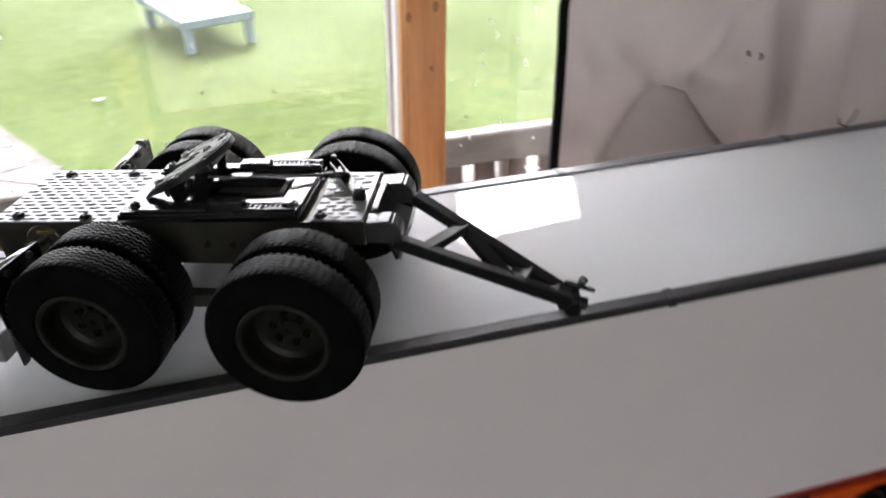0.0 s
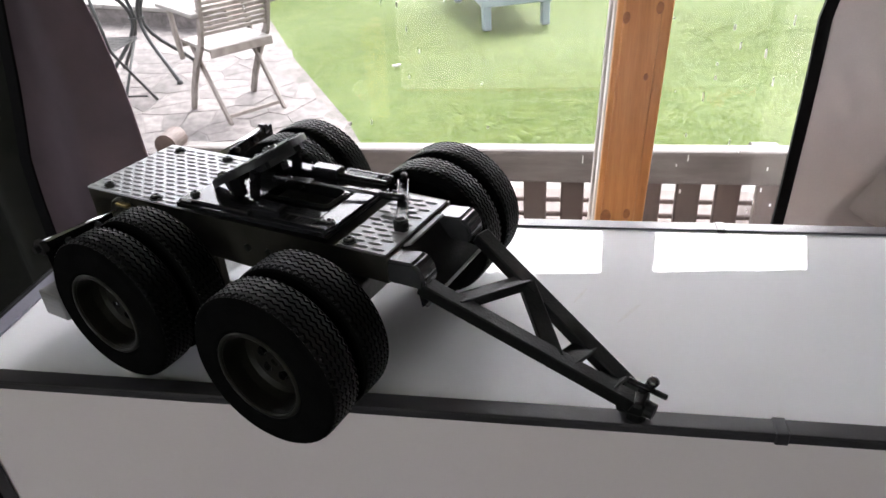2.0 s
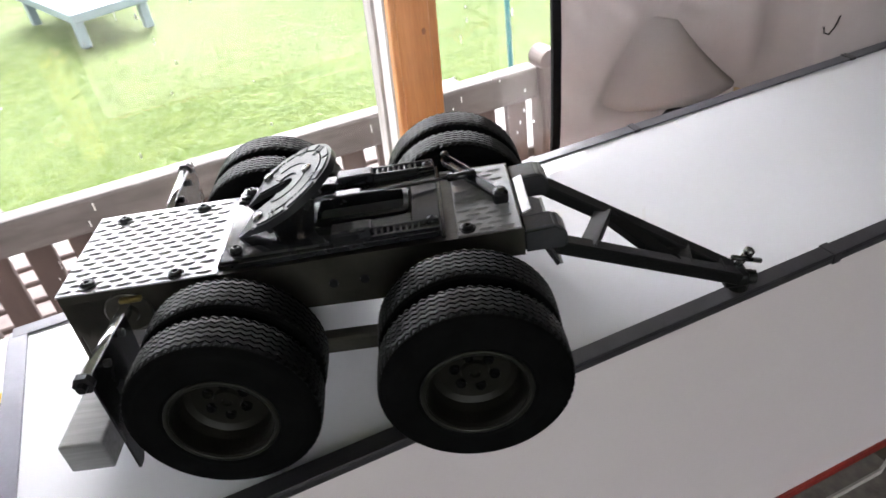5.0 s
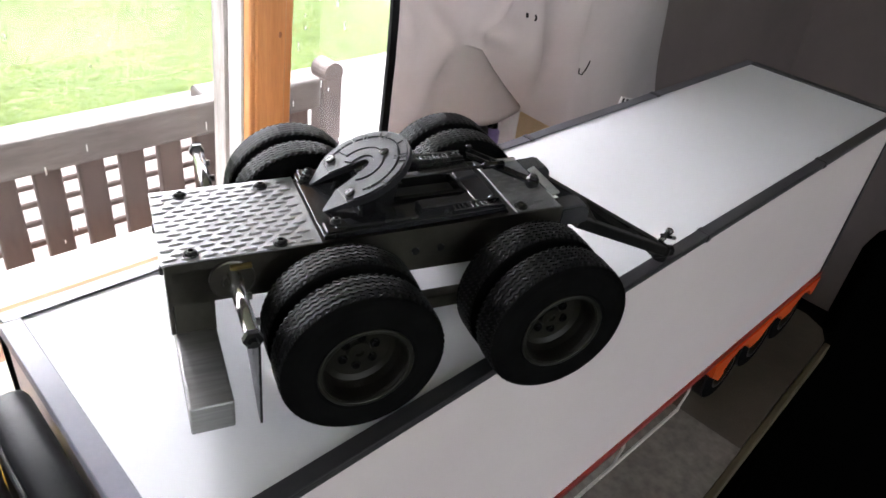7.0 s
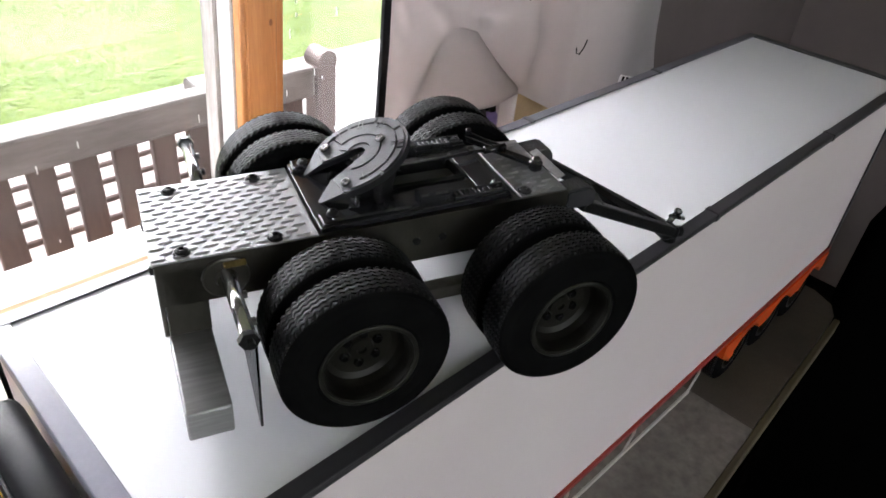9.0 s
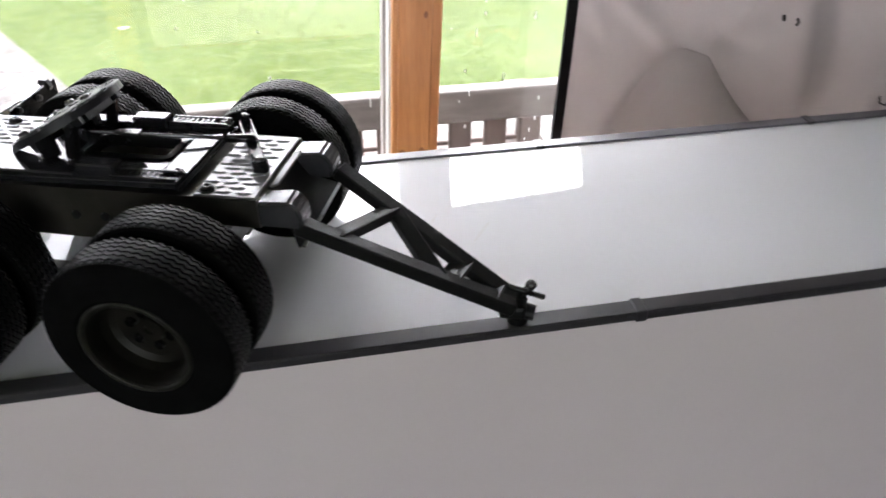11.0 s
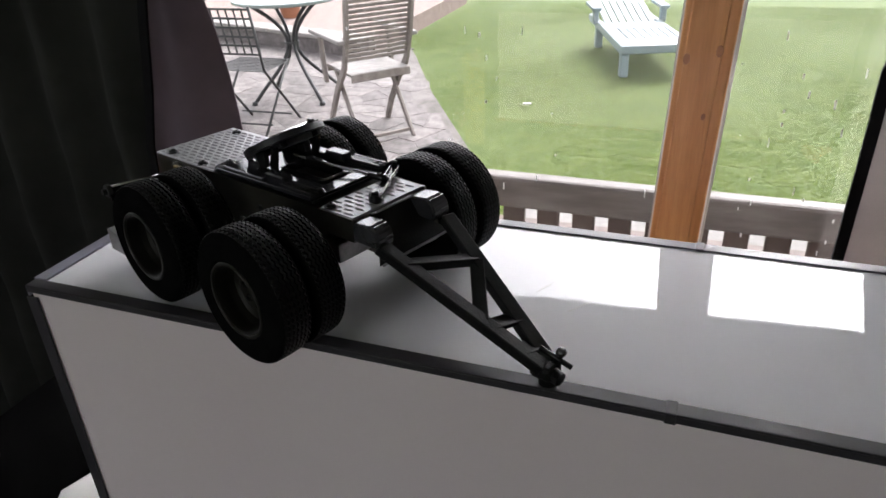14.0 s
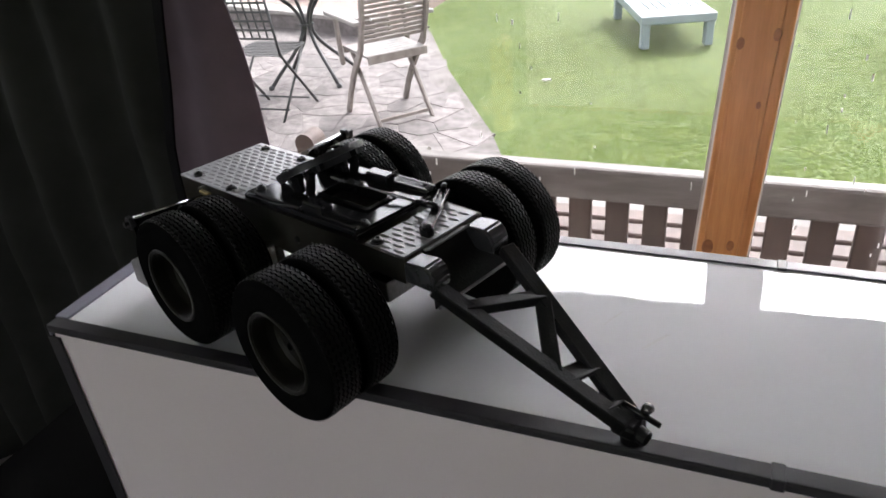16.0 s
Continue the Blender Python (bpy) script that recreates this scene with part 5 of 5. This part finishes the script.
prism(bm, [(-6, 0.251), (0, 0.251), (-1.1, 3.6), (-6, 3.6)], -0.05, 0.19, m)
bmesh.ops.recalc_face_normals(bm, faces=bm.faces)
solid("gravel_bed", bm, M_GRAVEL, "pinkish gravel bed behind the wall", kind="structure")
pot = thing("plant_pot", m @ pose(-1.9, 0.75, 0.19), "terracotta plant pot on the gravel bed", "plant pot")
bm = B()
lathe(bm, [(0, 0), (0, 0.11), (0.2, 0.15), (0.2, 0.165), (0.25, 0.165), (0.25, 0.14), (0.21, 0.13), (0.21, 0)], 28, pose(0, 0, 0, 0, -90, 0))
part("pot", bm, M_TERRA, pot)

# teal pole standing on the lawn
bm = B()
tube(bm, [(1.75, 2.95, G - 0.02), (1.75, 2.95, 1.6)], 0.013, 14)
solid("garden_pole", bm, M_TEAL, "slim teal painted metal pole in the lawn", "pole", smooth=True)

# pale dry leaf
bm = B()
prism(bm, [(-0.07, 0), (-0.03, 0.03), (0.0, 0.012), (0.05, 0.035), (0.08, 0.0), (0.02, -0.02), (-0.03, -0.03)], 0, 0.012, pose(-1.075, 5.547, G + 0.006, 6, 4, 30) @ Matrix.Diagonal((0.55, 0.6, 1, 1)))
solid("dry_leaf", bm, M_LEAFW, "pale dry leaf lying on the lawn", "leaf")

# dried marks on the trailer's roof
mk = random.Random(9)
for x, y, w, h, a in ((0.345, 0.105, 0.010, 0.0010, 62), (0.372, 0.088, 0.014, 0.0012, 55), (0.468, 0.176, 0.008, 0.0020, 80)):
    bm = B()
    pts = []
    for k in range(10):
        t = 2 * math.pi * k / 10
        q = mk.uniform(0.7, 1.15)
        pts.append((w * q * math.cos(t), h * q * math.sin(t)))
    prism(bm, pts, 0, 0.00012, pose(x, y, ZT - 0.00149, 0, 0, a))
    part("dried_mark", bm, M_MARK, trailer, "faint dull smear on the glossy roof")

# ---------------- on the sill ----------------
SZ = SHELF_Z
carton = thing("small_carton", pose(0.885, 0.546, 0.6682, 0, 0, -4), "small open white and tan carton on the window sill", "carton")
XZ = Matrix(((1, 0, 0, 0), (0, 0, 1, 0), (0, 1, 0, 0), (0, 0, 0, 1)))
bm = B()
prism(bm, [(0.0022, 0), (0.130, 0), (0.130, 0.052), (0.010, 0.117), (0.0022, 0.119)], 0, 0.002, XZ)
bmesh.ops.recalc_face_normals(bm, faces=bm.faces)
part("carton_wall", bm, M_TAN, carton, "tan wall with a slanting torn top")
bm = B()
prism(bm, [(0, 0), (0.034, 0), (0.037, 0.088), (0.028, 0.111), (0.012, 0.119), (0, 0.119)], 0, 0.002, Matrix(((0, 0, 1, 0), (1, 0, 0, 0), (0, 1, 0, 0), (0, 0, 0, 1))))
bmesh.ops.recalc_face_normals(bm, faces=bm.faces)
part("carton_wall", bm, M_PAPER, carton, "white printed wall")
for lo, hi in (((0.0022, 0.032, 0), (0.130, 0.034, 0.05)), ((0.128, 0.0022, 0), (0.130, 0.0318, 0.05))):
    bm = B()
    box(bm, lo, hi, 0.0006)
    part("carton_wall", bm, M_TAN, carton)
bm = B()
box(bm, (0.0022, 0.0022, 0.001), (0.1278, 0.0318, 0.004))
part("carton_base", bm, M_TAN, carton)
toy = thing("toy_disc", pose(0.792, 0.560, 0.6682, 0, 0, -75), "large black toy wheel with yellow hub on the sill", "toy wheel")
bm = B()
lathe(bm, [(-0.009, 0.022), (-0.010, 0.046), (-0.006, 0.055), (0.006, 0.055), (0.010, 0.046), (0.009, 0.022)], 40, pose(0, 0, 0.055))
part("tyre", bm, M_RUBBER, toy, smooth=True)
bm = B()
lathe(bm, [(-0.008, 0), (-0.008, 0.022), (0.008, 0.022), (0.008, 0)], 24, pose(0, 0, 0.055))
part("hub", bm, M_YELLOW, toy, "dull yellow hub")
bottle = thing("small_bottle", pose(0.838, 0.562, 0.6682), "tall purple and black bottle on the window sill", "bottle")
bm = B()
lathe(bm, [(0, 0), (0, 0.014), (0.088, 0.014), (0.094, 0.010), (0.097, 0.008), (0.097, 0)], 20, pose(0, 0, 0, 0, -90, 0))
part("body", bm, M_PURPLE, bottle, smooth=False)
bm = B()
lathe(bm, [(0.096, 0), (0.096, 0.010), (0.105, 0.009), (0.106, 0)], 18, pose(0, 0, 0, 0, -90, 0))
part("cap", bm, M_BLACKP, bottle)
card = thing("folded_card", pose(0.842, 0.36, SZ, 0, 10, -28), "small folded striped card leaning behind the trailer", "card")
bm = B()
box(bm, (-0.012, -0.002, 0), (0.010, 0.002, 0.222), 0.0006)
part("sheet", bm, M_PAPER, card)
for k in range(3):
    bm = B()
    box(bm, (-0.010 + k * 0.0065, -0.0026, 0.17), (-0.0065 + k * 0.0065, -0.0021, 0.221))
    part("bar", bm, M_TRIM, card)

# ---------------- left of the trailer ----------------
crate = thing("dark_crate", pose(-0.141, 0.10, FLOOR_Z), "plain dark storage box beside the trailer, blackened in colour for shade", "box")
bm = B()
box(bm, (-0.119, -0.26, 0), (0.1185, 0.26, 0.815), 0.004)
part("body", bm, M_SHADEBLACK, crate)
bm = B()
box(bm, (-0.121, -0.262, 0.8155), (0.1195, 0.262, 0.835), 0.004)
part("lid", bm, M_SHADEBLACK, crate)
case = thing("vinyl_case", pose(-0.0305, 0.078, 0.735), "padded black vinyl case standing against the trailer's end", "case")
bm = B()
box(bm, (-0.002, -0.046, 0), (0.0205, 0.072, 0.254), 0.008, 3)
part("body", bm, M_BLACKLEATHER, case, "black padded vinyl", smooth=True)
bm = B()
box(bm, (-0.022, -0.042, 0), (-0.0055, 0.066, 0.240), 0.007, 3)
part("outer_pocket", bm, M_BLACKLEATHER, case, smooth=True)
bm = B()
tube(bm, [(-0.004, -0.041, 0.19), (-0.004, -0.041, 0.238), (-0.003, -0.036, 0.2485), (-0.003, 0.058, 0.2485), (-0.004, 0.064, 0.238), (-0.004, 0.064, 0.02)], 0.0014, 6)
part("piping", bm, M_BLACKLEATHER, case, "stitched black piping")
tub = thing("toy_tub", pose(-0.034, 0.250, 0.735), "tall yellow plastic tub filled with bright toy pieces", "toy tub")
bm = B()
lathe(bm, [(0, 0), (0, 0.020), (0.178, 0.023), (0.180, 0.021), (0.004, 0.018), (0.004, 0)], 28, pose(0, 0, 0, 0, -90, 0))
part("tub", bm, M_TUB, tub, "glossy yellow tub")
for k in range(9):
    bm = B()
    a = k * 2.4
    box(bm, (-0.008, -0.005, -0.005), (0.008, 0.005, 0.005), 0.002, 2, pose(0.011 * math.cos(a), 0.011 * math.sin(a), 0.172 + 0.006 * (k % 3), 40 * k, 25 * k, 70 * k))
    part("toy_piece", bm, (M_TOYRED, M_TUB, M_TOYPINK)[k % 3], tub)
for k in range(9):
    bm = B()
    pts = []
    for i in range(15):
        a = i * 0.55 + k
        pts.append((-0.085 + (0.012 + 0.002 * k) * math.cos(a), 0.155 + (0.022 + 0.003 * k) * math.sin(a), 0.7385 + 0.0032 * k + 0.0025 * math.sin(i * 1.7 + k)))
    tube(bm, pts, 0.0013, 6)
    solid("loose_cable", bm, (M_TAN, M_TOYRED, M_PAPER)[k % 3], "coiled thin " + ("tan", "red", "white")[k % 3] + " cable lying on the black box", "cable", group="loose cables", smooth=True)

bm = B()
n = 12
vs = []
for i in range(n + 1):
    t = i / n
    p, q = lerp((-0.090, 0.062), (-0.030, 0.029), t), lerp((-0.102, 0.028), (-0.050, -0.045), t)
    z = 0.7365 + 0.006 * math.sin(t * 2.6)
    vs.append([bm.verts.new((x, y, z)) for x, y in (q, p)])
for a, b in zip(vs, vs[1:]):
    bm.faces.new((a[0], a[1], b[1], b[0]))
o = solid("paper_sheet", bm, M_PAPER, "curled white sheet of paper lying on the box", "paper", smooth=True)
o.modifiers.new("thickness", "SOLIDIFY").thickness = 0.001

# ---------------- patio stones ----------------
def clip(poly, px, py, nx, ny):
    out = []
    for (xa, ya), (xb, yb) in zip(poly, poly[1:] + poly[:1]):
        da, db = (xa - px) * nx + (ya - py) * ny, (xb - px) * nx + (yb - py) * ny
        if da <= 0:
            out.append((xa, ya))
        if da * db < 0:
            t = da / (da - db)
            out.append((xa + (xb - xa) * t, ya + (yb - ya) * t))
    return out


rng = random.Random(7)
pave = thing("patio", pose(0, 0, 0), "irregular grey flagstone patio", "patio", kind="structure")
cells = []
step = 0.27
for i in range(-3, 19):
    for j in range(-2, 27):
        at = (-5.2 + i * step + rng.uniform(-0.17, 0.17) + (step / 2 if j % 2 else 0), 2.9 + j * step * 0.8 + rng.uniform(-0.14, 0.14))
        if rng.random() > 0.2:
            cells.append(at)
for n, (cx, cy) in enumerate(cells):
    if not inside((cx, cy), PATIO) or cx < -5.3 or cy < 2.95 or cy > 7.4:
        continue
    poly = [(cx - 0.45, cy - 0.45), (cx + 0.45, cy - 0.45), (cx + 0.45, cy + 0.45), (cx - 0.45, cy + 0.45)]
    for k, (ox, oy) in enumerate(cells):
        d = math.hypot(ox - cx, oy - cy)
        if k != n and d < 1.3:
            nx, ny = (ox - cx) / d, (oy - cy) / d
            h = d / 2 - 0.0035
            poly = clip(poly, cx + nx * h, cy + ny * h, nx, ny)
    if len(poly) < 3:
        continue
    if not all(inside((cx + (x - cx) * 0.8, cy + (y - cy) * 0.8), PATIO) for x, y in poly):
        continue
    z = rng.uniform(-0.0015, 0.002)
    bm = B()
    top = [bm.verts.new((cx + (x - cx) * 0.98 - cx, cy + (y - cy) * 0.98 - cy, z)) for x, y in poly]
    low = [bm.verts.new((x - cx, y - cy, z - 0.0018)) for x, y in poly]
    bot = [bm.verts.new((x - cx, y - cy, -0.03)) for x, y in poly]
    bm.faces.new(top)
    for a, b in ((low, top), (bot, low)):
        for q in range(len(poly)):
            w = (q + 1) % len(poly)
            bm.faces.new((a[q], a[w], b[w], b[q]))
    o = part("flagstone", bm, M_STONE, pave)
    o.matrix_basis = pose(cx, cy, G + 0.006)

# ---------------- grass ----------------
gr = np.random.default_rng(3)
count = 240000
gx = gr.uniform(-3.2, 4.2, count * 2)
gy = 3.07 + 7.8 * gr.random(count * 2) ** 1.25
keep = np.ones(len(gx), bool)
# the patio's slanting edge
ex = np.interp(gy, [p[1] for p in PATIO[1:6]], [p[0] for p in PATIO[1:6]])
keep &= gx > ex - 0.02 + 0.04 * gr.random(len(gx))
gx, gy = gx[keep][:count], gy[keep][:count]
nb = len(gx)
ang = gr.uniform(0, 2 * np.pi, nb)
hgt = gr.uniform(0.0015, 0.004, nb) * (1 + 0.4 * np.sin(gx * 2.1 + 1) * np.sin(gy * 1.7))
wid = gr.uniform(0.0025, 0.005, nb)
lean = gr.uniform(5.0, 11.0, nb) * hgt
lx, ly = np.cos(ang) * lean, np.sin(ang) * lean
vx = np.stack([gx - np.sin(ang) * wid, gx + np.sin(ang) * wid, gx + lx], 1)
vy = np.stack([gy + np.cos(ang) * wid, gy - np.cos(ang) * wid, gy + ly], 1)
vz = np.stack([np.full(nb, G - 0.0125), np.full(nb, G - 0.0125), G - 0.0105 + hgt], 1)
co = np.stack([vx, vy, vz], 2).reshape(-1, 3)
me = bpy.data.meshes.new("grass")
me.from_pydata(co.tolist(), [], np.arange(nb * 3).reshape(-1, 3).tolist())
me.materials.append(M_GRASS)
me.normals_split_custom_set([(0.0, 0.0, 1.0)] * len(me.loops))
tagged(new("grass", me), "short mown green grass blades", "grass", kind="stuff")

# dried rain spots on the panes
sp = random.Random(5)
bm = B()
for k in range(46):
    x = sp.choice((sp.uniform(0.46, 0.62), sp.uniform(-0.15, 0.37), sp.uniform(0.46, 0.62)))
    z = sp.uniform(0.72, 1.06)
    w, h = sp.uniform(0.0004, 0.0012), sp.uniform(0.001, 0.006)
    box(bm, (x - w, GLASS_Y + 0.0243, z - h), (x + w, GLASS_Y + 0.0247, z + h))
o = part("rain_spots", bm, M_SPOT, win, "dried white rain streaks on the glass")
o["kind"] = "stuff"
